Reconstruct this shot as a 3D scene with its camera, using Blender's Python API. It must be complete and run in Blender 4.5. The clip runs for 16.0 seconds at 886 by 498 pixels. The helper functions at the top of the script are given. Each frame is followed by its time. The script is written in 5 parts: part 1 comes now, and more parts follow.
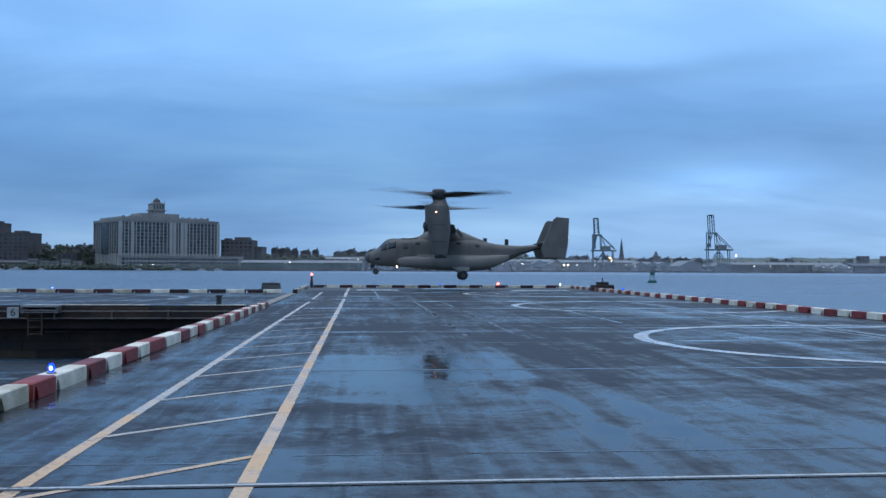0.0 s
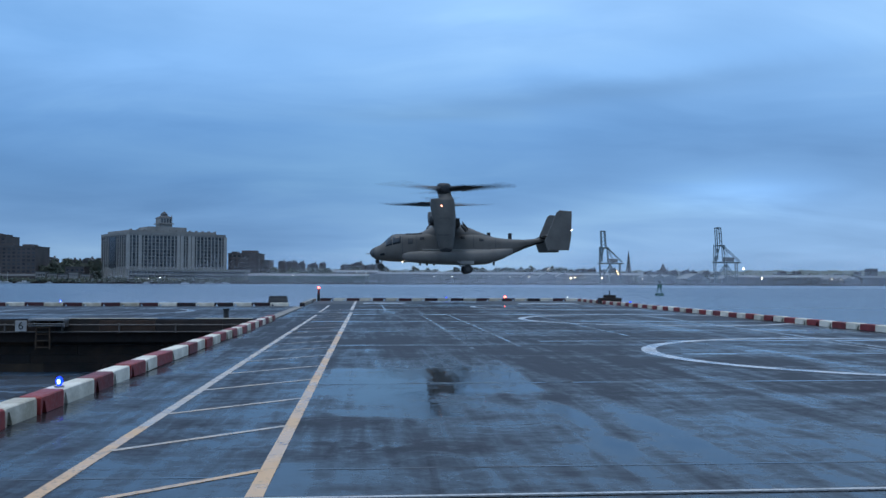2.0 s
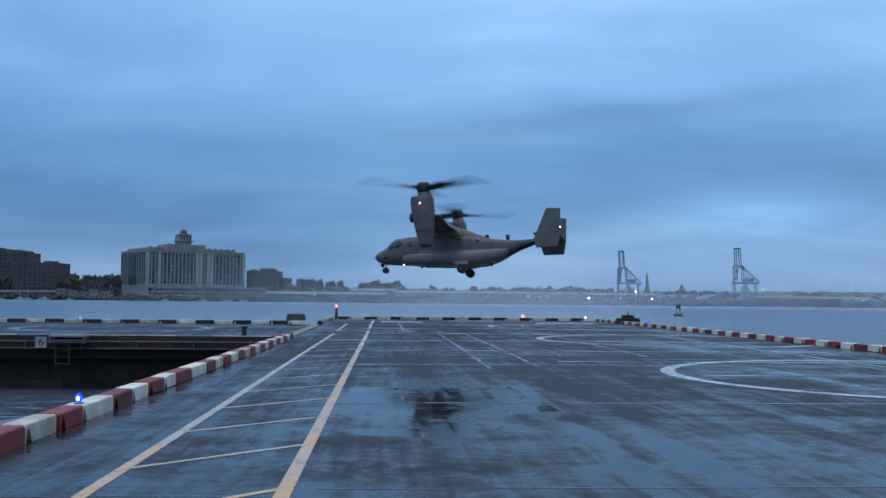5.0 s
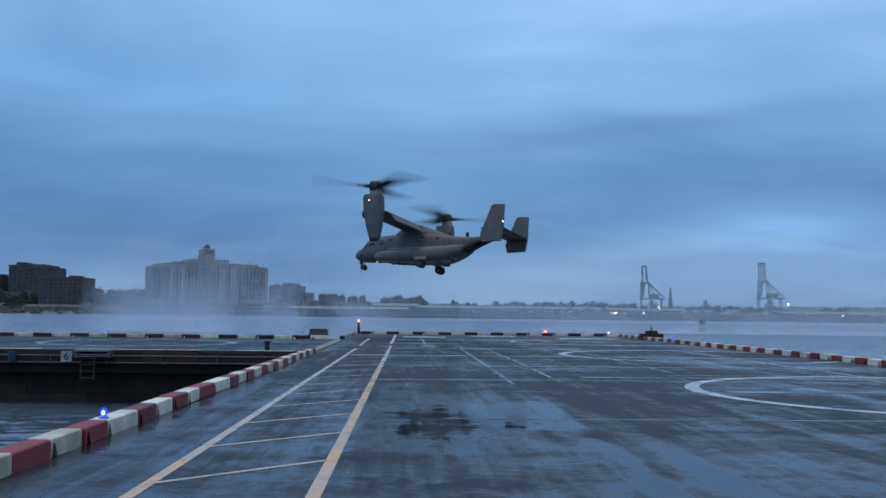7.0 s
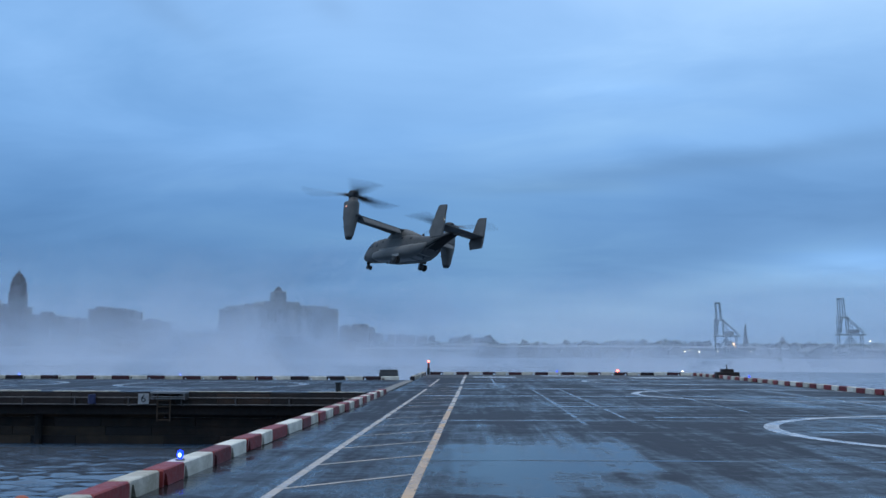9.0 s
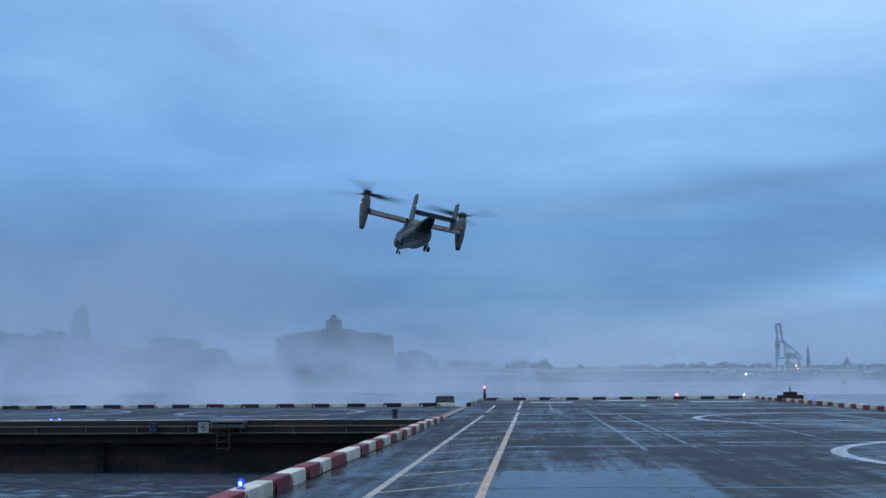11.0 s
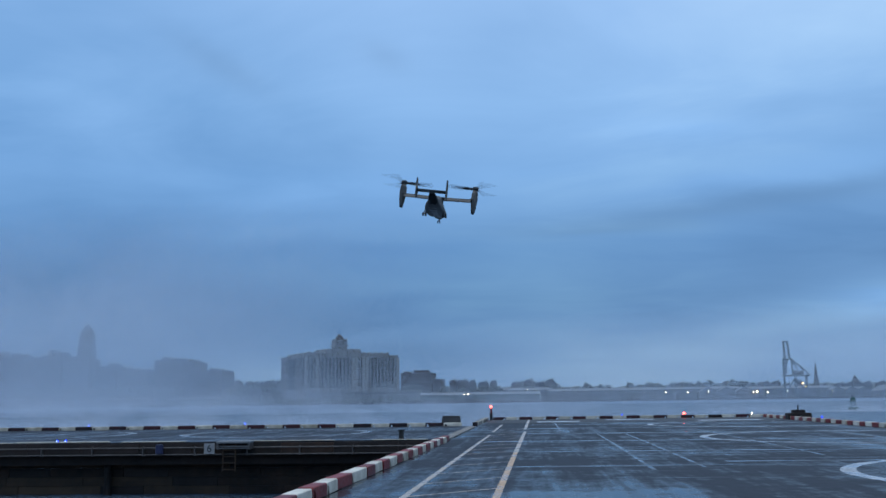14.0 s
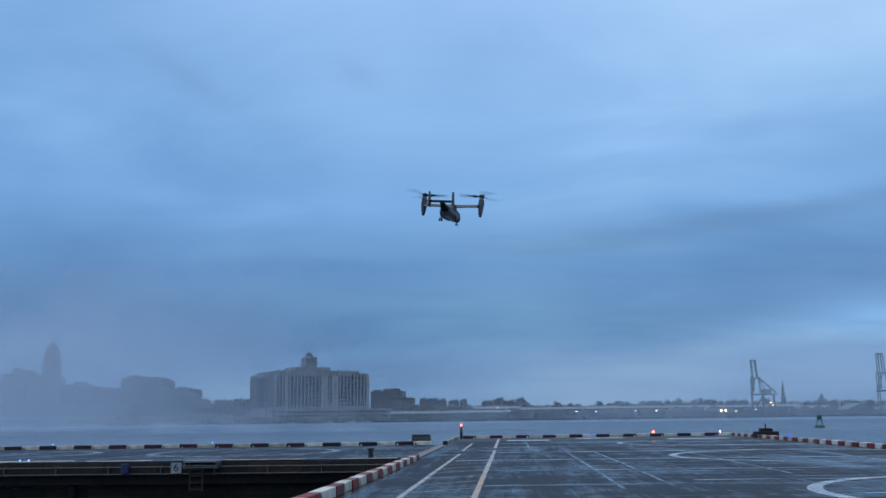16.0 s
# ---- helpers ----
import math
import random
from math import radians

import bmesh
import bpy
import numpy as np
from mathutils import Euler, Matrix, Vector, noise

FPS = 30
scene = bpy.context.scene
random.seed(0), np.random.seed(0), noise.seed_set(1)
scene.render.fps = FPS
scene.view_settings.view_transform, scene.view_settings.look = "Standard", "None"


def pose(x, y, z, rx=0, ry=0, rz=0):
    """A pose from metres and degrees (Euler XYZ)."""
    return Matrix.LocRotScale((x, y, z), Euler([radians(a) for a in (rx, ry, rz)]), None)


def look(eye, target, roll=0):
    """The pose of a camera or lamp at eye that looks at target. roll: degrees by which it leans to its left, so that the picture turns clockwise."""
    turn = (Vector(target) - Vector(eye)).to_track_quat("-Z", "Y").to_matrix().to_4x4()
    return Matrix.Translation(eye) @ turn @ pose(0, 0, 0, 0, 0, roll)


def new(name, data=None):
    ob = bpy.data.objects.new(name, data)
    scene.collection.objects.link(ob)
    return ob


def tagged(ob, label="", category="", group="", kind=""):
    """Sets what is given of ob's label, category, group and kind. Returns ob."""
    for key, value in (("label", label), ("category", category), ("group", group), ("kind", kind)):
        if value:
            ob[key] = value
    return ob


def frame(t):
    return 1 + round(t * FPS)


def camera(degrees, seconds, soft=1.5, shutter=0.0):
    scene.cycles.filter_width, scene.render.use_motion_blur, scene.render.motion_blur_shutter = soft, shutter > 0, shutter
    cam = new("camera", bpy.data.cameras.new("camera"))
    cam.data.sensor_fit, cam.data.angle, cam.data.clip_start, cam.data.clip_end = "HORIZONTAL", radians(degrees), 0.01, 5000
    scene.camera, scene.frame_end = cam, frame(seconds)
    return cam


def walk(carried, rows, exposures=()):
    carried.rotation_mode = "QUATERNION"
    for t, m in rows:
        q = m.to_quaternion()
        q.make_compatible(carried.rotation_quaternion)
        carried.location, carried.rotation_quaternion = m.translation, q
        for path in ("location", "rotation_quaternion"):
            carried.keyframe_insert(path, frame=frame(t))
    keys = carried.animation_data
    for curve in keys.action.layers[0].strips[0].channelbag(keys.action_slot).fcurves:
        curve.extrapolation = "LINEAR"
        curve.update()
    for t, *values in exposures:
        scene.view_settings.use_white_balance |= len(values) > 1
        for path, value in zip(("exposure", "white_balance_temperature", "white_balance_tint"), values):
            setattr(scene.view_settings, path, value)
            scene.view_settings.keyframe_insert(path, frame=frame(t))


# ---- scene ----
cam = camera(49.78, 16.0, soft=1.5, shutter=0.5)
PATH = [
    (0, pose(-0.000, 0, 1.950, 91.08, -0.25, -4.94)),
    (0.5, pose(-0.002, 0, 1.951, 91.23, -0.24, -4.94)),
    (1, pose(-0.003, 0, 1.952, 91.35, -0.25, -4.84)),
    (1.5, pose(-0.005, 0, 1.953, 91.59, -0.18, -4.63)),
    (2, pose(-0.006, 0, 1.953, 91.86, -0.18, -4.53)),
    (2.5, pose(-0.008, 0, 1.954, 92.15, -0.16, -4.42)),
    (3, pose(-0.010, 0, 1.955, 92.30, -0.18, -4.28)),
    (3.5, pose(-0.011, 0, 1.956, 92.39, -0.28, -4.13)),
    (4, pose(-0.013, 0, 1.957, 92.55, -0.42, -3.88)),
    (6.5, pose(-0.031, 0, 1.967, 93.67, -0.62, -2.63)),
    (7, pose(-0.035, 0, 1.969, 93.87, -0.64, -2.16)),
    (7.5, pose(-0.039, 0, 1.971, 94.27, -0.47, -1.71)),
    (8, pose(-0.043, 0, 1.972, 95.08, -0.23, -0.63)),
    (8.5, pose(-0.048, 0, 1.975, 95.82, -0.01, 1.04)),
    (9, pose(-0.053, 0, 1.978, 96.22, -0.15, 1.99)),
    (9.5, pose(-0.058, 0, 1.981, 96.71, -0.20, 2.66)),
    (12, pose(-0.085, 0, 1.995, 98.10, 0.64, 6.35)),
    (12.5, pose(-0.085, 0, 1.995, 98.26, 0.49, 6.38)),
    (13, pose(-0.085, 0, 1.995, 98.54, 0.61, 6.23)),
    (13.5, pose(-0.085, 0, 1.995, 98.71, 0.83, 5.98)),
    (14, pose(-0.085, 0, 1.995, 98.91, 0.79, 5.66)),
    (14.5, pose(-0.085, 0, 1.995, 99.27, 0.79, 5.26)),
    (15, pose(-0.085, 0, 1.995, 99.65, 0.75, 4.47)),
    (15.5, pose(-0.085, 0, 1.995, 99.97, 0.80, 4.19)),
    (16, pose(-0.085, 0, 1.995, 99.97, 0.79, 3.89)),
]
walk(cam, PATH, exposures=((0.0, 0.30), (1.5, 0.2), (3.5, 0.05), (4.2, 0.06), (6.5, -0.06), (8.0, -0.12), (8.5, -0.02), (9.0, 0.02), (9.5, 0.0), (12.0, -0.05), (13.5, -0.12), (16.0, -0.16)))

# ---- light ----
world = bpy.data.worlds.new("dusk_sky")
scene.world = world
world.use_nodes = True


def build_world():
    nt = world.node_tree
    N, L = nt.nodes, nt.links
    N.clear()
    out, bg = N.new("ShaderNodeOutputWorld"), N.new("ShaderNodeBackground")
    tc = N.new("ShaderNodeTexCoord")
    sep = N.new("ShaderNodeSeparateXYZ")
    L.new(tc.outputs["Generated"], sep.inputs[0])

    def m(op, a, b=None):
        n = N.new("ShaderNodeMath")
        n.operation = op
        for i, v in enumerate((a, b)):
            if v is None:
                continue
            if isinstance(v, (int, float)):
                n.inputs[i].default_value = v
            else:
                L.new(v, n.inputs[i])
        return n.outputs[0]

    z = m("MAXIMUM", sep.outputs[2], 0.0)
    low = m("ADD", z, 0.16)
    px, py = m("DIVIDE", sep.outputs[0], low), m("DIVIDE", sep.outputs[1], low)
    comb = N.new("ShaderNodeCombineXYZ")
    L.new(px, comb.inputs[0]), L.new(py, comb.inputs[1])

    def cloud(scale, detail, rough, dist, shift, stretch, turn):
        mp = N.new("ShaderNodeMapping")
        mp.inputs["Location"].default_value = shift
        mp.inputs["Rotation"].default_value = (0, 0, radians(turn))
        mp.inputs["Scale"].default_value = stretch
        L.new(comb.outputs[0], mp.inputs[0])
        n = N.new("ShaderNodeTexNoise")
        n.inputs["Scale"].default_value, n.inputs["Detail"].default_value = scale, detail
        n.inputs["Roughness"].default_value, n.inputs["Distortion"].default_value = rough, dist
        L.new(mp.outputs[0], n.inputs["Vector"])
        return n.outputs["Fac"]

    big = cloud(0.55, 3.0, 0.45, 0.25, (3.1, 1.7, 0), (1.0, 0.75, 1), 14)
    fine = cloud(1.6, 5.0, 0.55, 0.5, (7.3, 2.2, 0), (0.7, 1.2, 1), 14)
    mixed = m("ADD", m("MULTIPLY", big, 0.72), m("MULTIPLY", fine, 0.28))
    # colour by height: a deep blue belt above a paler horizon, lighter cloud overhead
    rise = N.new("ShaderNodeValToRGB")
    el = rise.color_ramp.elements
    tones = ((0.0, (0.180, 0.335, 0.585)), (0.035, (0.152, 0.315, 0.590)), (0.10, (0.105, 0.258, 0.530)), (0.155, (0.126, 0.303, 0.615)),
             (0.23, (0.235, 0.475, 0.862)), (0.30, (0.315, 0.575, 0.978)), (0.5, (0.42, 0.66, 1.06)), (1.0, (0.66, 0.86, 1.14)))
    while len(el) < len(tones):
        el.new(0.5)
    for e, (pos, c) in zip(el, tones):
        e.position, e.color = pos, (*c, 1)
    L.new(z, rise.inputs[0])
    shade = N.new("ShaderNodeValToRGB")
    el = shade.color_ramp.elements
    el[0].position, el[0].color = 0.34, (0.60, 0.70, 0.77, 1)
    el[1].position, el[1].color = 0.68, (1.62, 1.40, 1.19, 1)
    mid = el.new(0.50)
    mid.color = (1.0, 1.0, 1.0, 1)
    L.new(mixed, shade.inputs[0])
    haze = N.new("ShaderNodeMix")
    haze.data_type = "RGBA"
    haze.blend_type = "MULTIPLY"
    haze.inputs["Factor"].default_value = 1.0
    L.new(rise.outputs[0], haze.inputs["A"])
    L.new(shade.outputs[0], haze.inputs["B"])
    # clear sky far above the cloud
    sky = N.new("ShaderNodeTexSky")
    sky.sky_type, sky.sun_disc = "NISHITA", False
    sky.sun_elevation, sky.sun_rotation = radians(75), radians(205)
    sk = N.new("ShaderNodeMix")
    sk.data_type = "RGBA"
    sk.blend_type = "ADD"
    sk.inputs["Factor"].default_value = 0.008
    L.new(haze.outputs["Result"], sk.inputs["A"])
    L.new(sky.outputs[0], sk.inputs["B"])
    # brighter towards the east, with one thin gap in the cloud
    belt = m("POWER", 2.718, m("MULTIPLY", m("MULTIPLY", z, z), -39.0))
    east = m("ADD", 0.955, m("MULTIPLY", sep.outputs[0], m("ADD", -0.14, m("MULTIPLY", belt, m("ADD", 0.52, m("MULTIPLY", sep.outputs[0], 0.5))))))
    ragged = m("MULTIPLY", m("SUBTRACT", fine, 0.5), 0.035)

    def streak(azimuth, height, wide, tall, slope, amount):
        """A lighter gap or a darker bar in the cloud: azimuth in degrees east of north, the rest as sines."""
        a = radians(azimuth)
        u = m("SUBTRACT", m("MULTIPLY", sep.outputs[0], math.cos(a)), m("MULTIPLY", sep.outputs[1], math.sin(a)))
        v = m("SUBTRACT", m("ADD", m("SUBTRACT", sep.outputs[2], height), ragged), m("MULTIPLY", u, slope))
        u, v = m("DIVIDE", u, wide), m("DIVIDE", v, tall)
        r2 = m("ADD", m("MULTIPLY", u, u), m("MULTIPLY", v, v))
        return m("MULTIPLY", m("POWER", 2.718, m("MULTIPLY", r2, -1.0)), amount)

    gap = streak(22.2, 0.092, 0.085, 0.018, 0.0, 0.40)
    for bar in ((13.0, 0.190, 0.20, 0.011, 0.06, -0.15), (4.0, 0.172, 0.10, 0.008, 0.03, -0.07), (-19.0, 0.335, 0.05, 0.016, -0.45, -0.10),
                (-9.0, 0.345, 0.025, 0.014, -0.3, -0.08), (16.0, 0.215, 0.16, 0.016, 0.05, 0.07), (-14.0, 0.215, 0.16, 0.02, 0.0, 0.06), (9.0, 0.265, 0.07, 0.012, -0.1, 0.07)):
        gap = m("ADD", gap, streak(*bar))
    scale = N.new("ShaderNodeVectorMath")
    scale.operation = "SCALE"
    L.new(sk.outputs["Result"], scale.inputs[0])
    L.new(m("ADD", east, gap), scale.inputs["Scale"])
    # paler, warmer air low in the east
    pale = N.new("ShaderNodeMix")
    pale.data_type = "RGBA"
    pale.blend_type = "ADD"
    L.new(m("MULTIPLY", m("MAXIMUM", sep.outputs[0], 0.0), belt), pale.inputs["Factor"])
    L.new(scale.outputs[0], pale.inputs["A"])
    pale.inputs["B"].default_value = (0.12, 0.115, 0.05, 1)
    L.new(pale.outputs["Result"], bg.inputs[0])
    bg.inputs[1].default_value = 1.0
    L.new(bg.outputs[0], out.inputs[0])


build_world()
sun = new("sun", bpy.data.lights.new("sun", "SUN"))
sun.data.energy, sun.data.angle, sun.data.color = 0.85, radians(40), (1.0, 0.97, 0.95)
sun.matrix_basis = look((-12, -18, 100), (0, 0, 0))


# ---- materials ----
class Graph:
    """A node material, piece by piece."""

    def __init__(self, name, rough=0.6, metal=0.0):
        self.mat = bpy.data.materials.new(name)
        self.mat.use_nodes = True
        self.nt = self.mat.node_tree
        self.b = self.nt.nodes["Principled BSDF"]
        self.out = self.nt.nodes["Material Output"]
        self.b.inputs["Roughness"].default_value = rough
        self.b.inputs["Metallic"].default_value = metal
        self.tc = self.nt.nodes.new("ShaderNodeTexCoord")

    def link(self, a, b):
        self.nt.links.new(a, b)

    def put(self, socket, v):
        if isinstance(v, (int, float)):
            socket.default_value = v
        elif isinstance(v, tuple):
            socket.default_value = (*v, 1) if len(v) == 3 and len(socket.default_value) == 4 else v
        else:
            self.link(v, socket)

    def noise(self, scale, detail=4.0, rough=0.55, stretch=(1, 1, 1), turn=0, dist=0.0, coord="Object", shift=(0, 0, 0)):
        mp = self.nt.nodes.new("ShaderNodeMapping")
        mp.inputs["Scale"].default_value = stretch
        mp.inputs["Location"].default_value = shift
        mp.inputs["Rotation"].default_value = (0, 0, radians(turn))
        self.link(self.tc.outputs[coord], mp.inputs[0])
        n = self.nt.nodes.new("ShaderNodeTexNoise")
        for key, v in (("Scale", scale), ("Detail", detail), ("Roughness", rough), ("Distortion", dist)):
            n.inputs[key].default_value = v
        self.link(mp.outputs[0], n.inputs["Vector"])
        return n.outputs["Fac"]

    def ramp(self, fac, *stops):
        n = self.nt.nodes.new("ShaderNodeValToRGB")
        el = n.color_ramp.elements
        while len(el) < len(stops):
            el.new(0.5)
        for e, (pos, c) in zip(el, stops):
            e.position = pos
            e.color = (c, c, c, 1) if isinstance(c, (int, float)) else (*c, 1)
        self.link(fac, n.inputs[0])
        return n.outputs[0]

    def math(self, op, a, b=0.0, c=0.0):
        n = self.nt.nodes.new("ShaderNodeMath")
        n.operation = op
        for i, v in enumerate((a, b, c)):
            self.put(n.inputs[i], v)
        return n.outputs[0]

    def mix(self, fac, a, b):
        n = self.nt.nodes.new("ShaderNodeMix")
        n.data_type = "RGBA"
        self.put(n.inputs["Factor"], fac)
        self.put(n.inputs["A"], a)
        self.put(n.inputs["B"], b)
        return n.outputs["Result"]

    def bump(self, height, strength, dist=0.02):
        n = self.nt.nodes.new("ShaderNodeBump")
        self.put(n.inputs["Strength"], strength)
        n.inputs["Distance"].default_value = dist
        self.link(height, n.inputs["Height"])
        self.link(n.outputs[0], self.b.inputs["Normal"])

    def rnd(self):
        n = self.nt.nodes.new("ShaderNodeObjectInfo")
        return n.outputs["Random"]


def surface(name, dark, light, rough=0.6, scale=1.0, metal=0.0, bump=0.2, spread=0.0, grain=30.0):
    """Colour wandering between two tones at two scales, with fine relief."""
    g = Graph(name, rough, metal)
    a = g.noise(scale, 5)
    b = g.noise(scale * grain / 4, 3)
    f = g.math("ADD", g.math("MULTIPLY", a, 0.7), g.math("MULTIPLY", b, 0.3))
    if spread:
        f = g.math("ADD", f, g.math("MULTIPLY", g.math("SUBTRACT", g.rnd(), 0.5), spread))
    g.link(g.ramp(f, (0.32, dark), (0.68, light)), g.b.inputs["Base Color"])
    g.link(g.ramp(b, (0.3, max(0.0, rough - 0.12)), (0.7, min(1.0, rough + 0.12))), g.b.inputs["Roughness"])
    if bump:
        g.bump(b, bump)
    return g.mat


def glow(name, color, strength):
    g = Graph(name)
    g.put(g.b.inputs["Base Color"], color)
    g.put(g.b.inputs["Emission Color"], color)
    g.b.inputs["Emission Strength"].default_value = strength
    return g.mat


def deck_material():
    g = Graph("wet_asphalt")
    wide = g.noise(0.13, 3, 0.5, (0.8, 0.6, 1), 0, 0.6)
    patches = g.noise(0.40, 5, 0.58, (0.85, 0.8, 1), 12, 0.7)
    ragged = g.noise(1.1, 6, 0.62, (0.9, 1.0, 1), 0, 1.0)
    lanes = g.noise(1.0, 4, 0.55, (1.15, 0.055, 1), 1.5, 0.25)      # runs of the paving machine, along the pier
    cross = g.noise(1.0, 4, 0.5, (0.07, 0.75, 1), -1, 0.3)
    trails = g.noise(2.6, 5, 0.6, (1.5, 0.10, 1), 4, 0.6)           # water drawn out along the deck
    grit = g.noise(55, 3, 0.6)
    sep = g.nt.nodes.new("ShaderNodeSeparateXYZ")
    g.link(g.tc.outputs["Object"], sep.inputs[0])
    sway = g.math("MULTIPLY", g.math("SUBTRACT", g.noise(0.55, 4, 0.6), 0.5), 1.1)
    wx, wy = g.math("ADD", sep.outputs[0], sway), g.math("ADD", sep.outputs[1], g.math("MULTIPLY", g.math("SUBTRACT", ragged, 0.5), 3.0))

    def spot(x, y, rx, ry, amount):
        """A soft-edged hollow (or, negative, a high and dry place) in the asphalt."""
        ex = g.math("MULTIPLY", g.math("SUBTRACT", wx, x), 1.0 / rx)
        ey = g.math("MULTIPLY", g.math("SUBTRACT", wy, y), 1.0 / ry)
        r2 = g.math("ADD", g.math("MULTIPLY", ex, ex), g.math("MULTIPLY", ey, ey))
        return g.math("MULTIPLY", g.ramp(r2, (0.0, 1.0), (0.35, 0.75), (1.0, 0.0)), amount)

    s = g.math("SUBTRACT", g.math("MULTIPLY", wide, 0.30), 0.105)
    for n, w in ((patches, 0.20), (ragged, 0.17), (lanes, 0.20), (cross, 0.15), (trails, 0.17)):
        s = g.math("ADD", s, g.math("MULTIPLY", n, w))
    s = g.math("ADD", s, g.math("MULTIPLY", g.math("SUBTRACT", g.noise(3.6, 4, 0.65, (0.8, 1.1, 1), 0, 1.2), 0.5), 0.15))
    # the long puddle beside the walkway, dry islands in it, and wet joints along the lanes
    for x, y, rx, ry, amount in ((1.0, 18.5, 2.4, 6.5, 0.085), (0.0, 12.9, 1.5, 1.1, -0.075), (0.1, 10.7, 1.9, 0.9, -0.06), (2.5, 15.7, 1.2, 0.7, -0.07),
                                 (2.82, 17.0, 0.30, 9.0, 0.055), (3.8, 12.0, 0.36, 8.0, 0.05), (5.6, 13.5, 0.9, 6.0, 0.015), (7.0, 16.0, 0.40, 9.0, 0.045),
                                 (11.0, 21.0, 0.7, 9.0, 0.05), (4.6, 21.0, 1.3, 4.0, -0.06), (8.0, 12.0, 1.6, 2.4, 0.03), (1.0, 30.0, 2.2, 4.0, -0.05), (-1.9, 14.0, 0.8, 3.0, 0.04), (-1.9, 47.0, 1.0, 19.0, -0.07)):
        s = g.math("ADD", s, spot(x, y, rx, ry, amount))
    s = g.math("ADD", s, g.ramp(g.math("MULTIPLY", sep.outputs[1], 0.025), (0.2, 0.045), (0.62, 0.0)))   # wetter towards the land
    s = g.math("SUBTRACT", s, g.ramp(g.math("MULTIPLY", sep.outputs[1], 0.0125), (0.22, 0.0), (0.7, 0.008)))
    gutter = g.ramp(g.math("MULTIPLY", g.math("ADD", sep.outputs[0], 5.6), 0.4), (0.2, 0.0), (0.36, 0.075), (0.7, 0.0))   # water standing along the curb
    s = g.math("ADD", s, gutter)
    wet = g.ramp(s, (0.462, 0.0), (0.566, 1.0))
    pond = g.ramp(s, (0.560, 0.0), (0.628, 1.0))
    dry = g.ramp(g.noise(2.4, 5), (0.3, (0.015, 0.016, 0.020)), (0.7, (0.034, 0.034, 0.042)))
    base = g.mix(wet, dry, (0.019, 0.019, 0.020))
    g.link(base, g.b.inputs["Base Color"])
    g.link(g.mix(pond, g.mix(wet, (0.60, 0.60, 0.60), (0.20, 0.20, 0.20)), (0.035, 0.035, 0.035)), g.b.inputs["Roughness"])
    g.b.inputs["IOR"].default_value = 1.33
    g.link(g.mix(wet, (0.28, 0.28, 0.28), (0.5, 0.5, 0.5)), g.b.inputs["Specular IOR Level"])
    ripple = g.noise(3.2, 4, 0.6, (0.45, 1.5, 1), 5, 0.5)            # wind on the standing water
    g.bump(g.mix(pond, grit, ripple), g.mix(pond, g.mix(wet, (0.6, 0.6, 0.6), (0.16, 0.16, 0.16)), (0.30, 0.30, 0.30)), 0.004)
    return g.mat


def paint_on_deck(name, color, wear):
    g = Graph(name, 0.35)
    worn = g.math("ADD", g.math("MULTIPLY", g.noise(1.1, 6, 0.65), 0.5), g.math("MULTIPLY", g.noise(14, 4, 0.7), 0.5))
    g.link(g.mix(g.ramp(worn, (wear - 0.05, 0.0), (wear + 0.07, 1.0)), (0.05, 0.047, 0.045), color), g.b.inputs["Base Color"])
    g.link(g.ramp(g.noise(0.7, 4), (0.4, 0.18), (0.6, 0.45)), g.b.inputs["Roughness"])
    g.bump(worn, 0.2, 0.004)
    return g.mat


def seam_material():
    g = Graph("wet_seam", 0.12)
    g.link(g.ramp(g.noise(1.4, 5), (0.35, (0.02, 0.02, 0.022)), (0.65, (0.07, 0.07, 0.073))), g.b.inputs["Base Color"])
    g.link(g.ramp(g.noise(0.8, 4, 0.6, (0.5, 1, 1)), (0.42, 0.06), (0.62, 0.55)), g.b.inputs["Roughness"])
    return g.mat


def water_material():
    g = Graph("river_water", 0.06)
    g.b.inputs["Base Color"].default_value = (0.085, 0.130, 0.185, 1)
    g.b.inputs["IOR"].default_value = 1.33
    w = g.math("ADD", g.math("MULTIPLY", g.noise(0.30, 4, 0.6, (0.8, 1.8, 1), 6, 0.4), 0.6), g.math("MULTIPLY", g.noise(2.3, 4, 0.6, (1, 1.5, 1), -20, 0.4), 0.4))
    w = g.math("ADD", w, g.math("MULTIPLY", g.noise(7.0, 3, 0.6, (0.7, 1.5, 1), 8, 0.4), 0.12))
    g.bump(w, 1.0, 0.8)
    sep = g.nt.nodes.new("ShaderNodeSeparateXYZ")
    g.link(g.tc.outputs["Object"], sep.inputs[0])
    out = g.math("MULTIPLY", g.math("ADD", sep.outputs[1], 560.0), 0.004)   # calm by the pier, wind-roughened further out
    rough = g.ramp(out, (0.0, 0.05), (0.35, 0.22), (1.0, 0.30))
    g.link(g.math("ADD", rough, g.math("MULTIPLY", g.noise(0.012, 3, 0.5, (0.4, 1.6, 1)), 0.08)), g.b.inputs["Roughness"])
    return g.mat


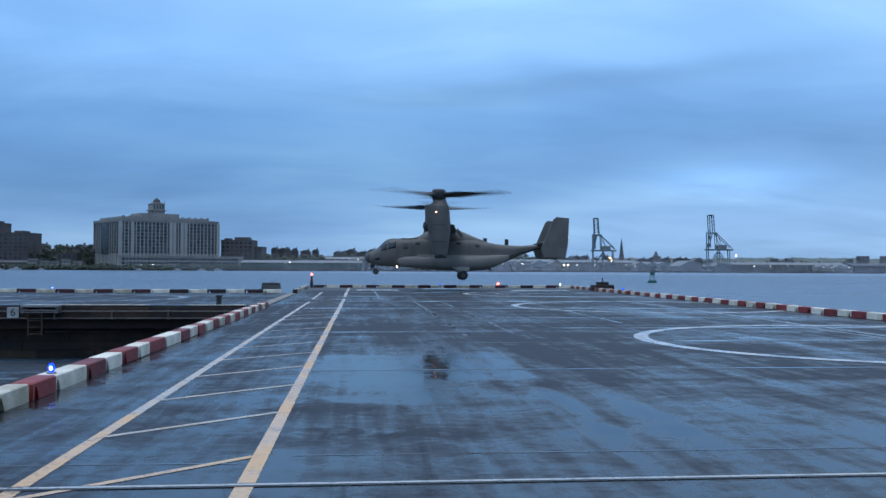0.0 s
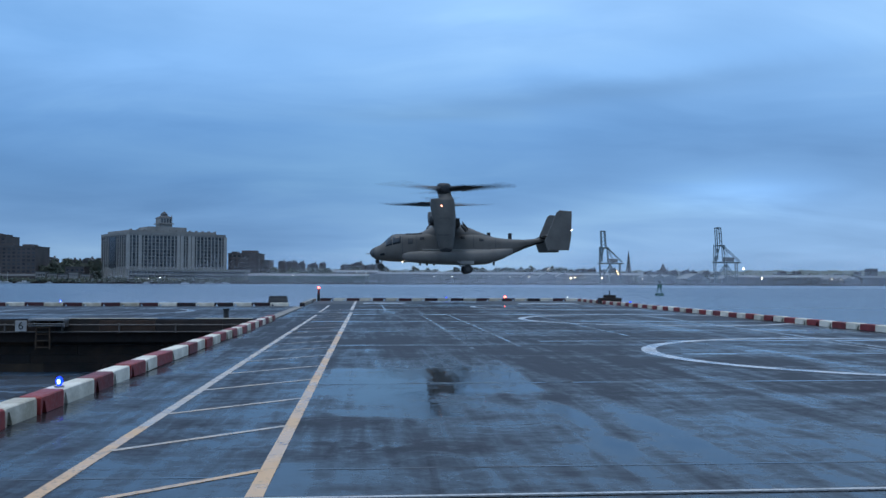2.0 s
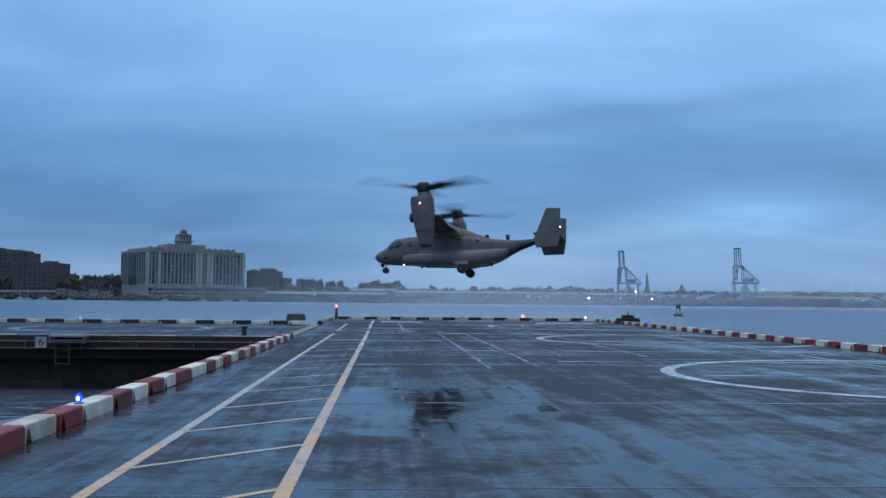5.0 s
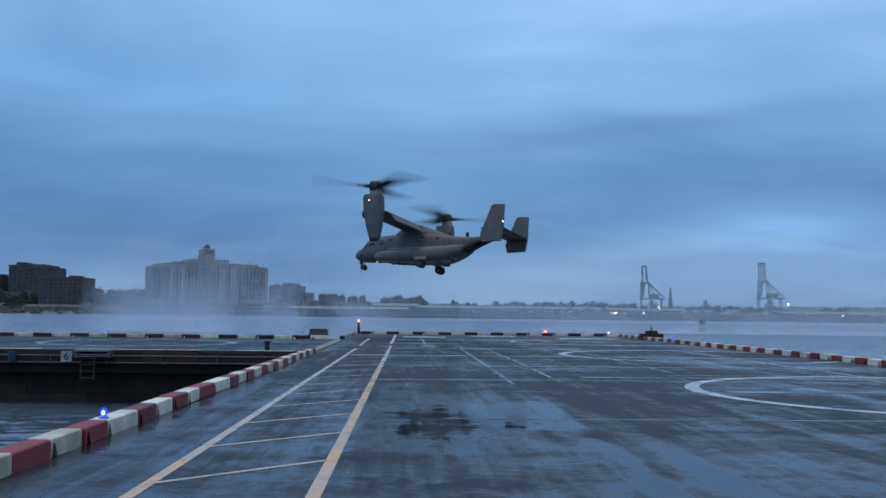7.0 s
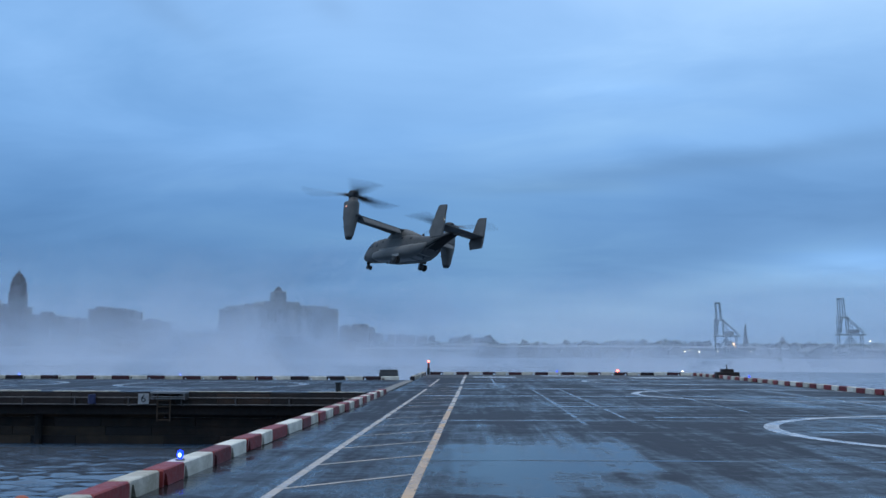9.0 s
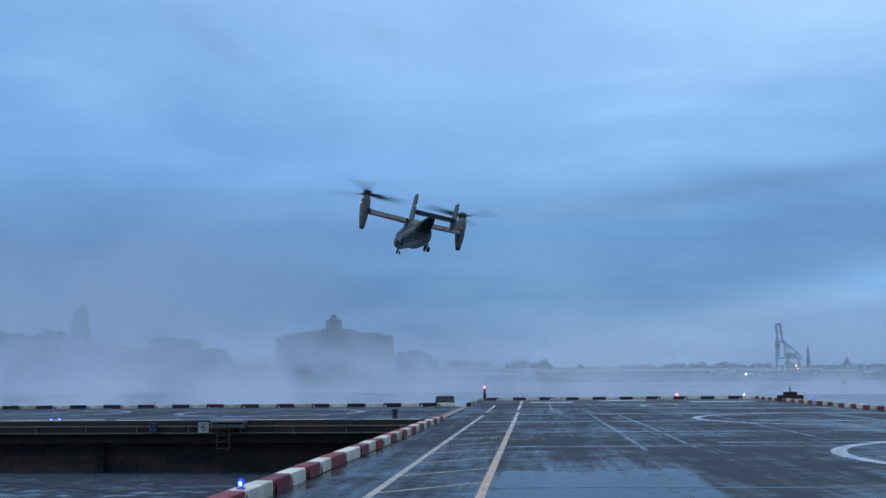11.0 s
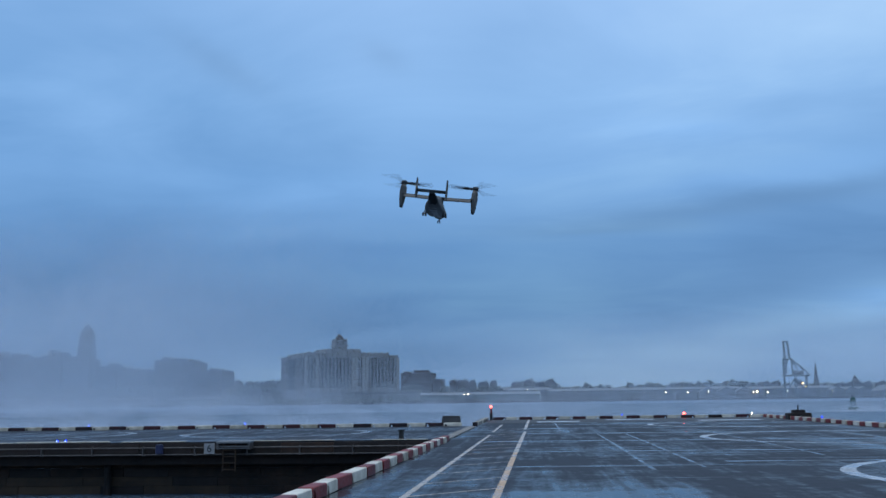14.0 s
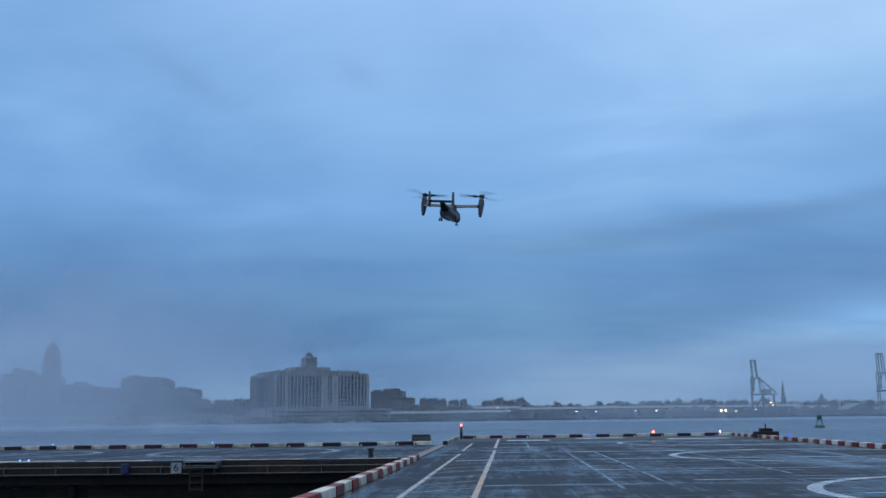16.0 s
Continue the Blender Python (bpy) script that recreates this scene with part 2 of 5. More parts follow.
def mist_material(name, density, lo, hi, scale, fade=((0.0, 1.0), (0.25, 0.85), (0.6, 0.35), (1.0, 0.0))):
    g = Graph(name)
    nt = g.nt
    nt.nodes.remove(g.b)
    sep = nt.nodes.new("ShaderNodeSeparateXYZ")
    g.link(g.tc.outputs["Generated"], sep.inputs[0])
    side = g.ramp(sep.outputs[0], (0.0, 0.0), (0.28, 1.0), (0.72, 1.0), (1.0, 0.0))
    rise = g.ramp(sep.outputs[2], *fade)
    info = g.rnd()
    off = nt.nodes.new("ShaderNodeCombineXYZ")
    g.link(g.math("MULTIPLY", info, 300.0), off.inputs[0])
    g.link(g.math("MULTIPLY", info, 170.0), off.inputs[2])
    add = nt.nodes.new("ShaderNodeVectorMath")
    g.link(g.tc.outputs["Object"], add.inputs[0])
    g.link(off.outputs[0], add.inputs[1])
    n = nt.nodes.new("ShaderNodeTexNoise")
    n.inputs["Scale"].default_value, n.inputs["Detail"].default_value = scale, 4.0
    n.inputs["Roughness"].default_value, n.inputs["Distortion"].default_value = 0.5, 0.6
    g.link(add.outputs[0], n.inputs["Vector"])
    body = g.ramp(n.outputs["Fac"], (lo, 0.0), (hi, 1.0))
    a = g.math("MULTIPLY", g.math("MULTIPLY", side, rise), g.math("MULTIPLY", body, density))
    # droplets: the sheet is a fine speckle, denser where the spray is thicker
    speck = nt.nodes.new("ShaderNodeTexWhiteNoise")
    speck.noise_dimensions = "3D"
    g.link(add.outputs[0], speck.inputs["Vector"])
    a = g.math("GREATER_THAN", a, speck.outputs["Value"])
    d, t, tr = nt.nodes.new("ShaderNodeBsdfDiffuse"), nt.nodes.new("ShaderNodeBsdfTranslucent"), nt.nodes.new("ShaderNodeBsdfTransparent")
    for s in (d, t):
        s.inputs[0].default_value = (0.74, 0.80, 0.89, 1)
    half, mx = nt.nodes.new("ShaderNodeMixShader"), nt.nodes.new("ShaderNodeMixShader")
    half.inputs[0].default_value = 0.5
    g.link(d.outputs[0], half.inputs[1]), g.link(t.outputs[0], half.inputs[2])
    g.link(a, mx.inputs[0]), g.link(tr.outputs[0], mx.inputs[1]), g.link(half.outputs[0], mx.inputs[2])
    g.link(mx.outputs[0], g.out.inputs[0])
    return g.mat


ASPHALT = deck_material()
WATER = water_material()
SEAM = seam_material()
BASIN = surface("basin_water", (0.062, 0.077, 0.098), (0.088, 0.108, 0.134), 0.13, 0.2, bump=0)
BASIN.node_tree.nodes["Principled BSDF"].inputs["IOR"].default_value = 1.33
APRON = surface("brown_end_deck", (0.016, 0.013, 0.011), (0.04, 0.033, 0.028), 0.6, 1.2)
PALE_LINE = paint_on_deck("pale_beige_paint", (0.48, 0.375, 0.28), 0.40)
YELLOW = paint_on_deck("yellow_paint", (0.60, 0.355, 0.165), 0.41)
WHITE_LINE = paint_on_deck("white_line_paint", (0.49, 0.49, 0.50), 0.44)
DULL_LINE = paint_on_deck("dull_grey_paint", (0.42, 0.40, 0.38), 0.42)
FAINT_LINE = paint_on_deck("faint_white_paint", (0.36, 0.37, 0.38), 0.51)
CURB_WHITE = surface("white_curb_paint", (0.36, 0.30, 0.21), (0.80, 0.73, 0.61), 0.55, 2.2, spread=0.25)
CURB_RED = surface("red_curb_paint", (0.115, 0.013, 0.013), (0.25, 0.028, 0.025), 0.58, 2.2, spread=0.25)
# darker copy of the red paint: shade on the far curbs put into colour
CURB_RED_SHADED = surface("shaded_red_curb_paint", (0.012, 0.006, 0.007), (0.060, 0.012, 0.014), 0.6, 2.2, spread=0.5)
CONCRETE = surface("pier_concrete", (0.13, 0.115, 0.10), (0.27, 0.25, 0.225), 0.8, 0.6)
STAINED = surface("stained_timber", (0.006, 0.004, 0.0035), (0.034, 0.020, 0.015), 0.75, 0.9, spread=0.2)
PILE = surface("rusty_pile", (0.010, 0.007, 0.005), (0.052, 0.026, 0.015), 0.8, 1.3, spread=0.35)
BULKHEAD = surface("brown_timber_bulkhead", (0.024, 0.015, 0.009), (0.10, 0.056, 0.030), 0.8, 0.8, spread=0.2)
PIPE = surface("galvanised_pipe", (0.06, 0.05, 0.045), (0.15, 0.135, 0.125), 0.5, 3, metal=0.4)
GREY_SKIN = surface("grey_aircraft_paint", (0.070, 0.066, 0.060), (0.126, 0.119, 0.109), 0.64, 0.8, bump=0.04)
GREY_BELLY = surface("pale_grey_underside_paint", (0.108, 0.102, 0.093), (0.165, 0.157, 0.144), 0.66, 0.8, bump=0.04)
RAMP_BLACK = surface("black_ramp_surface", (0.003, 0.003, 0.003), (0.008, 0.008, 0.008), 0.95, 2, bump=0)
# paint of the pale fittings; on the belly it stands in for bounced light
GREY_LIGHT = surface("light_grey_paint_and_belly_bounce", (0.19, 0.185, 0.17), (0.27, 0.262, 0.245), 0.5, 0.7, bump=0.04)
GREY_DARK = surface("dark_grey_aircraft_paint", (0.035, 0.036, 0.037), (0.065, 0.066, 0.067), 0.55, 0.8, bump=0.04)
BLACK = surface("matt_black_composite", (0.010, 0.010, 0.011), (0.024, 0.024, 0.025), 0.5, 2, bump=0.05)
RUBBER = surface("tyre_rubber", (0.012, 0.012, 0.012), (0.03, 0.03, 0.03), 0.75, 6)
STEEL = surface("dull_steel", (0.20, 0.20, 0.21), (0.34, 0.34, 0.35), 0.4, 4, metal=0.7)
WINDOW_DARK = surface("tinted_cockpit_glass", (0.012, 0.015, 0.018), (0.02, 0.024, 0.03), 0.06, 2, bump=0)
PANE = surface("dark_window_glass", (0.012, 0.015, 0.02), (0.045, 0.052, 0.062), 0.25, 0.3, bump=0, spread=0.9)
LIMESTONE = surface("pale_concrete_facade", (0.16, 0.152, 0.14), (0.25, 0.235, 0.215), 0.8, 0.08, bump=0.05)
PIER_STONE = surface("paler_concrete_piers", (0.24, 0.228, 0.21), (0.33, 0.312, 0.288), 0.8, 0.08, bump=0.05)
BRICK = surface("brown_brick_facade", (0.055, 0.045, 0.043), (0.105, 0.085, 0.08), 0.85, 0.08, bump=0.05, spread=0.5)
SHED = surface("pale_metal_siding", (0.12, 0.125, 0.13), (0.20, 0.205, 0.21), 0.8, 0.1, bump=0.05, spread=0.2)
SHED_ROOF = surface("pale_metal_roof", (0.13, 0.135, 0.14), (0.21, 0.215, 0.22), 0.85, 0.1, bump=0.05)
DARK_ROOF = surface("dark_felt_roof", (0.04, 0.042, 0.045), (0.08, 0.082, 0.085), 0.8, 0.1, bump=0.05)
GREEN_WALL = surface("green_hoarding", (0.03, 0.065, 0.042), (0.06, 0.11, 0.07), 0.7, 0.1, bump=0.05)
CRANE_BLUE = surface("weathered_blue_grey_steel", (0.055, 0.085, 0.095), (0.095, 0.135, 0.145), 0.5, 0.2, bump=0.05)
LEAVES = surface("dusk_foliage", (0.048, 0.060, 0.042), (0.105, 0.115, 0.085), 0.8, 0.15, bump=0)
EARTH = surface("shore_ground", (0.05, 0.05, 0.045), (0.12, 0.115, 0.10), 0.9, 0.02, bump=0.1)
BUOY_GREEN = surface("green_buoy_paint", (0.012, 0.07, 0.05), (0.03, 0.12, 0.085), 0.5, 1.0)
BOAT_WHITE = surface("white_boat_hull", (0.28, 0.29, 0.30), (0.52, 0.53, 0.54), 0.5, 0.6)
SIGN_WHITE = surface("white_sign_board", (0.20, 0.20, 0.20), (0.42, 0.42, 0.41), 0.5, 2)
ORANGE_PLASTIC = surface("faded_orange_plastic", (0.30, 0.06, 0.02), (0.45, 0.10, 0.03), 0.5, 4)
BLUE_TARP = surface("blue_plastic", (0.02, 0.025, 0.06), (0.035, 0.04, 0.10), 0.4, 3)
RED_GLOW = glow("red_lamp", (1.0, 0.09, 0.06), 11)
POSITION_GLOW = glow("orange_red_lamp", (1.0, 0.33, 0.20), 9)
ORANGE_GLOW = glow("orange_lamp", (1.0, 0.42, 0.12), 24)
BLUE_GLOW = glow("blue_lamp", (0.0, 0.03, 1.0), 3.0)
BLUE_CORE = glow("pale_blue_lamp", (0.45, 0.7, 1.0), 2.5)
WHITE_GLOW = glow("white_lamp", (1.0, 0.84, 0.60), 34)
WARM_GLOW = glow("warm_lamp", (1.0, 0.68, 0.32), 60)
MIST_THIN = mist_material("thin_spray", 0.36, 0.26, 0.52, 0.022)
MIST_LOW = mist_material("dense_spray", 0.93, 0.34, 0.58, 0.035)
MIST_VEIL = mist_material("distant_haze", 0.44, 0.12, 0.46, 0.009, ((0.0, 1.0), (0.45, 0.95), (0.75, 0.5), (1.0, 0.0)))
MIST_HAZE = mist_material("wide_haze", 0.40, 0.12, 0.46, 0.009, ((0.0, 1.0), (0.45, 0.95), (0.75, 0.5), (1.0, 0.0)))


# ---- building helpers ----
def mesh_of(name, bm, material, smooth=False):
    bmesh.ops.recalc_face_normals(bm, faces=bm.faces)
    me = bpy.data.meshes.new(name)
    bm.to_mesh(me)
    bm.free()
    me.materials.append(material)
    if smooth:
        for poly in me.polygons:
            poly.use_smooth = True
    return me


def part(name, bm, material, parent=None, label="", smooth=False):
    ob = new(name, mesh_of(name, bm, material, smooth))
    ob.parent = parent
    return tagged(ob, label)


def piece(name, me, parent, m):
    ob = new(name, me)
    ob.parent = parent
    ob.matrix_basis = m
    return ob


def thing(name, label, category, group="", kind="", m=None):
    ob = new(name)
    ob.empty_display_size = 0.2
    if m is not None:
        ob.matrix_basis = m
    return tagged(ob, label, category, group, kind)


def box(bm, x0, x1, y0, y1, z0, z1, bevel=0.0):
    r = bmesh.ops.create_cube(bm, size=1.0, matrix=Matrix.Translation(((x0 + x1) / 2, (y0 + y1) / 2, (z0 + z1) / 2)) @ Matrix.Diagonal((x1 - x0, y1 - y0, z1 - z0, 1)))
    if bevel:
        edges = {e for v in r["verts"] for e in v.link_edges}
        bmesh.ops.bevel(bm, geom=list(edges), offset=bevel, segments=2, affect="EDGES", profile=0.5)
    return bm


def rod(bm, a, b, r, n=8, r2=None):
    a, b = Vector(a), Vector(b)
    d = b - a
    q = d.to_track_quat("Z", "Y").to_matrix().to_4x4()
    bmesh.ops.create_cone(bm, cap_ends=True, segments=n, radius1=r, radius2=r if r2 is None else r2, depth=d.length, matrix=Matrix.Translation((a + b) / 2) @ q)
    return bm


def ball(bm, c, r, sub=2, scale=(1, 1, 1)):
    bmesh.ops.create_icosphere(bm, subdivisions=sub, radius=r, matrix=Matrix.Translation(c) @ Matrix.Diagonal((*scale, 1)))
    return bm


def loft(bm, rings, close=True, caps=True):
    vs = [[bm.verts.new(p) for p in ring] for ring in rings]
    n = len(vs[0])
    for a, b in zip(vs, vs[1:]):
        for i in range(n if close else n - 1):
            j = (i + 1) % n
            bm.faces.new((a[i], a[j], b[j], b[i]))
    if caps and close:
        bm.faces.new(vs[0])
        bm.faces.new(vs[-1])
    return bm


BM = bmesh.new
TURN = radians(4.94)


def shore(a, d, z=0.0, spin=0.0):
    """A pose beyond the river: a metres along the far bank, d metres out from the heliport."""
    return pose(a * math.cos(TURN) + d * math.sin(TURN), -a * math.sin(TURN) + d * math.cos(TURN), z, 0, 0, spin - 4.94)


# ---- the river, the pier and its deck ----
WATER_Z = -2.7
bm = BM()
bmesh.ops.create_grid(bm, x_segments=2, y_segments=2, size=4200)
river = part("water", bm, WATER, label="rippled grey-blue river water under a dusk sky")
river.location = (0, 600, WATER_Z)
tagged(river, kind="structure", category="water")



def build_ripples():
    """Wind ripples in the basin beside the pier."""
    nx, ny, x0, y0, step = 230, 215, -52.0, 2.0, 0.2
    verts = []
    for j in range(ny + 1):
        for i in range(nx + 1):
            x, y = x0 + i * step, y0 + j * step * 1.05
            edge = min(1.0, i / 8, j / 8, (nx - i) / 4, (ny - j) / 4)
            z = 0.075 * noise.noise((x * 0.55, y * 1.25, 1.0)) + 0.050 * noise.noise((x * 1.3 + 5, y * 2.6, 4.0)) + 0.05 * noise.noise((x * 0.16, y * 0.3, 8.0))
            verts.append((x, y, WATER_Z + 0.02 + z * edge))
    faces = [(j * (nx + 1) + i, j * (nx + 1) + i + 1, (j + 1) * (nx + 1) + i + 1, (j + 1) * (nx + 1) + i) for j in range(ny) for i in range(nx)]
    me = bpy.data.meshes.new("water")
    me.from_pydata(verts, [], faces)
    me.materials.append(BASIN)
    for p in me.polygons:
        p.use_smooth = True
    tagged(new("water", me), "dark rippled river water in the basin beside the pier", "water", kind="structure")


build_ripples()

X0, X1, V1 = -5.06, 19.95, 88.6        # edges of the main pier
LV0, LV1, LX0 = 48.0, 70.6, -150.0     # the side deck


def build_deck():
    bm = BM()
    box(bm, X0, X1, -25, V1, -0.35, 0)
    d = part("pier_deck", bm, ASPHALT, label="wet dark asphalt helipad deck with puddles and worn paint")
    tagged(d, kind="structure", category="pier deck")
    bm = BM()
    box(bm, LX0, X0 - 0.004, LV0, LV1, -0.35, 0.0)
    d = part("side_deck", bm, ASPHALT, label="wet asphalt side deck of the pier reaching out over the water")
    tagged(d, kind="structure", category="pier deck")


build_deck()
# unseen wall added behind the camera; it cuts the low sky light
bm = BM()
box(bm, -140, 140, -34, -28, WATER_Z, 13)
back = part("wall_terminal", bm, BRICK, label="plain dark unseen wall added on the land side to block low sky light")
tagged(back, kind="structure", category="wall")


def build_substructure():
    sub = thing("pier_substructure", "stained timber and concrete underside of the pier with rusty piles", "pier", kind="structure")
    bm = BM()
    box(bm, X0 + 0.1, X1 - 0.1, -25, V1 - 0.1, -1.0, -0.354)
    part("deck_beam", bm, CONCRETE, sub)
    bm = BM()
    box(bm, LX0, X0, LV0 + 0.10, LV1 - 0.1, -0.62, -0.354)
    part("deck_beam", bm, CONCRETE, sub)
    bm = BM()
    box(bm, LX0, X0, LV0 + 0.5, LV1 - 0.4, -1.15, -0.624)
    part("deck_beam", bm, STAINED, sub)
    # a row of weathered fascia boards, each its own length
    x = X0 - 0.02
    rng = random.Random(3)
    while x > -62:
        w = rng.uniform(1.6, 3.4)
        bm = BM()
        drop = rng.uniform(0.0, 0.05)
        box(bm, x - w + 0.02, x, LV0 - 0.12 - drop * 0.6, LV0 + 0.08, -0.60 - drop, -0.03 - drop, 0.012)
        part("fascia_board", bm, rng.choice((STAINED, STAINED, STAINED, PILE)), sub)
        x -= w
    # pale, broken edge beam along the side deck
    x = X0 - 0.6
    while x > -62:
        w = rng.uniform(1.5, 6.0)
        bm = BM()
        h = rng.uniform(0.03, 0.075)
        box(bm, x - w, x, LV0 - 0.06, LV0 + 0.26, 0.002, h, 0.01)
        part("edge_beam", bm, CURB_WHITE, sub)
        x -= w + rng.uniform(0.1, 2.2)
    for z, dy in ((-0.28, -0.27), (-0.62, -0.25)):
        bm = BM()
        rod(bm, (-62, LV0 + dy, z), (X0 - 0.3, LV0 + dy, z), 0.035)
        part("guard_pipe", bm, PIPE, sub)
    x = X0 - 1.6
    bm = BM()
    box(bm, -0.03, 0.03, -0.30, 0.5, -0.68, -0.22, 0.01)
    me = mesh_of("pipe_bracket", bm, PIPE)
    bm = BM()
    rod(bm, (0, 0, -2.6), (0, 0, 1.6), 0.19, 10)
    pm = mesh_of("pile", bm, PILE)
    while x > -62:
        piece("pipe_bracket", me, sub, pose(x, LV0, 0))
        if rng.random() < 0.45:
            piece("pile", pm, sub, pose(x + rng.uniform(-0.8, 0.8), LV0 + 0.95, -2.6, rng.uniform(-2, 2), rng.uniform(-2, 2)))
        x -= 2.7
    for v in range(6, 88, 4):
        piece("pile", pm, sub, pose(X0 + 0.4, v, -2.5))
        piece("pile", pm, sub, pose(X1 - 0.4, v, -2.5))
    # bulkhead behind the piles: courses of old timber baulks, unlike in tone, length and wear
    for row in range(5):
        x, z = X0, -3.2 + 0.46 * row
        while x > -62:
            w = rng.uniform(2.2, 6.5)
            bm = BM()
            box(bm, x - w + 0.03, x, LV0 + 1.3 + rng.uniform(0, 0.025), LV0 + 1.52, z, z + 0.445)
            part("bulkhead_plank", bm, rng.choice((BULKHEAD, BULKHEAD, STAINED, PILE)), sub)
            x -= w



build_substructure()


def curb_mesh(length, material, notch):
    """A painted timber curb baulk with a drain notch at one foot."""
    w, h, c = 0.32, 0.26, 0.025
    bm = BM()
    prof = [(0.018, 0.0), (length - 0.018, 0.0), (length - 0.018, h - c), (length - 0.045, h), (0.045, h), (0.018, h - c)]
    if notch:
        prof = [(0.018, 0.0), (length - 0.27, 0.0), (length - 0.21, 0.12), (length - 0.16, 0.19), (length - 0.11, 0.19), (length - 0.07, 0.0)] + prof[1:]
    rings = [[(x, s, z if z < h else h) for x, z in prof] for s in (-w / 2, -w / 2 + 0.02, w / 2 - 0.02, w / 2)]
    for k in (0, 3):
        rings[k] = [(x, y, z - (0.02 if z >= h - c else 0)) for x, y, z in rings[k]]
    loft(bm, rings)
    return mesh_of("curb_block", bm, material)


def build_curb(start, heading, lengths, first_white, label, seed=1, red=None):
    """A row of red and white baulks from start along heading."""
    row = thing("curb", label, "curb", "painted pier curbs", "structure", pose(*start, 0, 0, heading))
    rng = random.Random(seed)
    kinds = {}
    at = 0.0
    for i, length in enumerate(lengths):
        white = (i % 2 == 0) == first_white
        key = (white, rng.random() < (0.8 if white else 0.4), length)
        if key not in kinds:
            kinds[key] = curb_mesh(length, CURB_WHITE if white else (red or CURB_RED), key[1])
        piece("curb_block", kinds[key], row, pose(at, rng.uniform(-0.02, 0.02), rng.uniform(-0.006, 0.02), rng.uniform(-0.8, 0.8), rng.uniform(-0.4, 0.4), rng.uniform(-0.5, 0.5)))
        at += length
    return row


LONG = "weathered red and white painted timber curb along the pier edge"
NEAR = (1.38, 1.07, 1.24, 1.19, 1.97, 1.6, 1.1, 1.19, 1.2, 1.19, 1.66, 1.06, 1.22)     # baulks of unlike length beside the walkway
build_curb((-4.53, 45.98, 0.0), -90.56, (1.23,) * 13 + NEAR + (1.23,) * 16, False, LONG, 1)
build_curb((-4.78, 71.0, 0.0), 90, (1.22,) * 14, False, "short red and white painted curb leading to the pier corner", 2, CURB_RED_SHADED)
build_curb((-4.3, 88.35, 0.0), 0, (1.2,) * 20, False, "red and white painted curb across the end of the pier", 3, CURB_RED_SHADED)
build_curb((19.7, 87.67, 0.0), -90, (1.16,) * 72, False, "red and white painted timber curb along the open river side", 4)
build_curb((-5.7, 70.35, 0.0), 180, (1.33,) * 66, True, "red and white painted curb along the side deck", 5, CURB_RED_SHADED)
bm = BM()
box(bm, -5.05, -4.5, 45.6, 67.5, 0.003, 0.07, 0.02)
ledge = part("concrete_ledge", bm, CONCRETE, label="flat worn concrete ledge where the curb stops")
tagged(ledge, category="ledge", kind="structure")


# ---- paint on the deck ----
def strip(name, material, label, group, pts, width, z=0.004):
    """A painted strip along pts."""
    bm = BM()
    left, right = [], []
    for i, p in enumerate(pts):
        p = Vector(p)
        d = (Vector(pts[min(i + 1, len(pts) - 1)]) - Vector(pts[max(i - 1, 0)])).normalized()
        n = Vector((-d.y, d.x)) * width / 2
        left.append(bm.verts.new((*(p + n), z)))
        right.append(bm.verts.new((*(p - n), z)))
    for i in range(len(pts) - 1):
        bm.faces.new((left[i], left[i + 1], right[i + 1], right[i]))
    ob = part(name, bm, material, label=label)
    return tagged(ob, category="painted line", group=group, kind="structure")


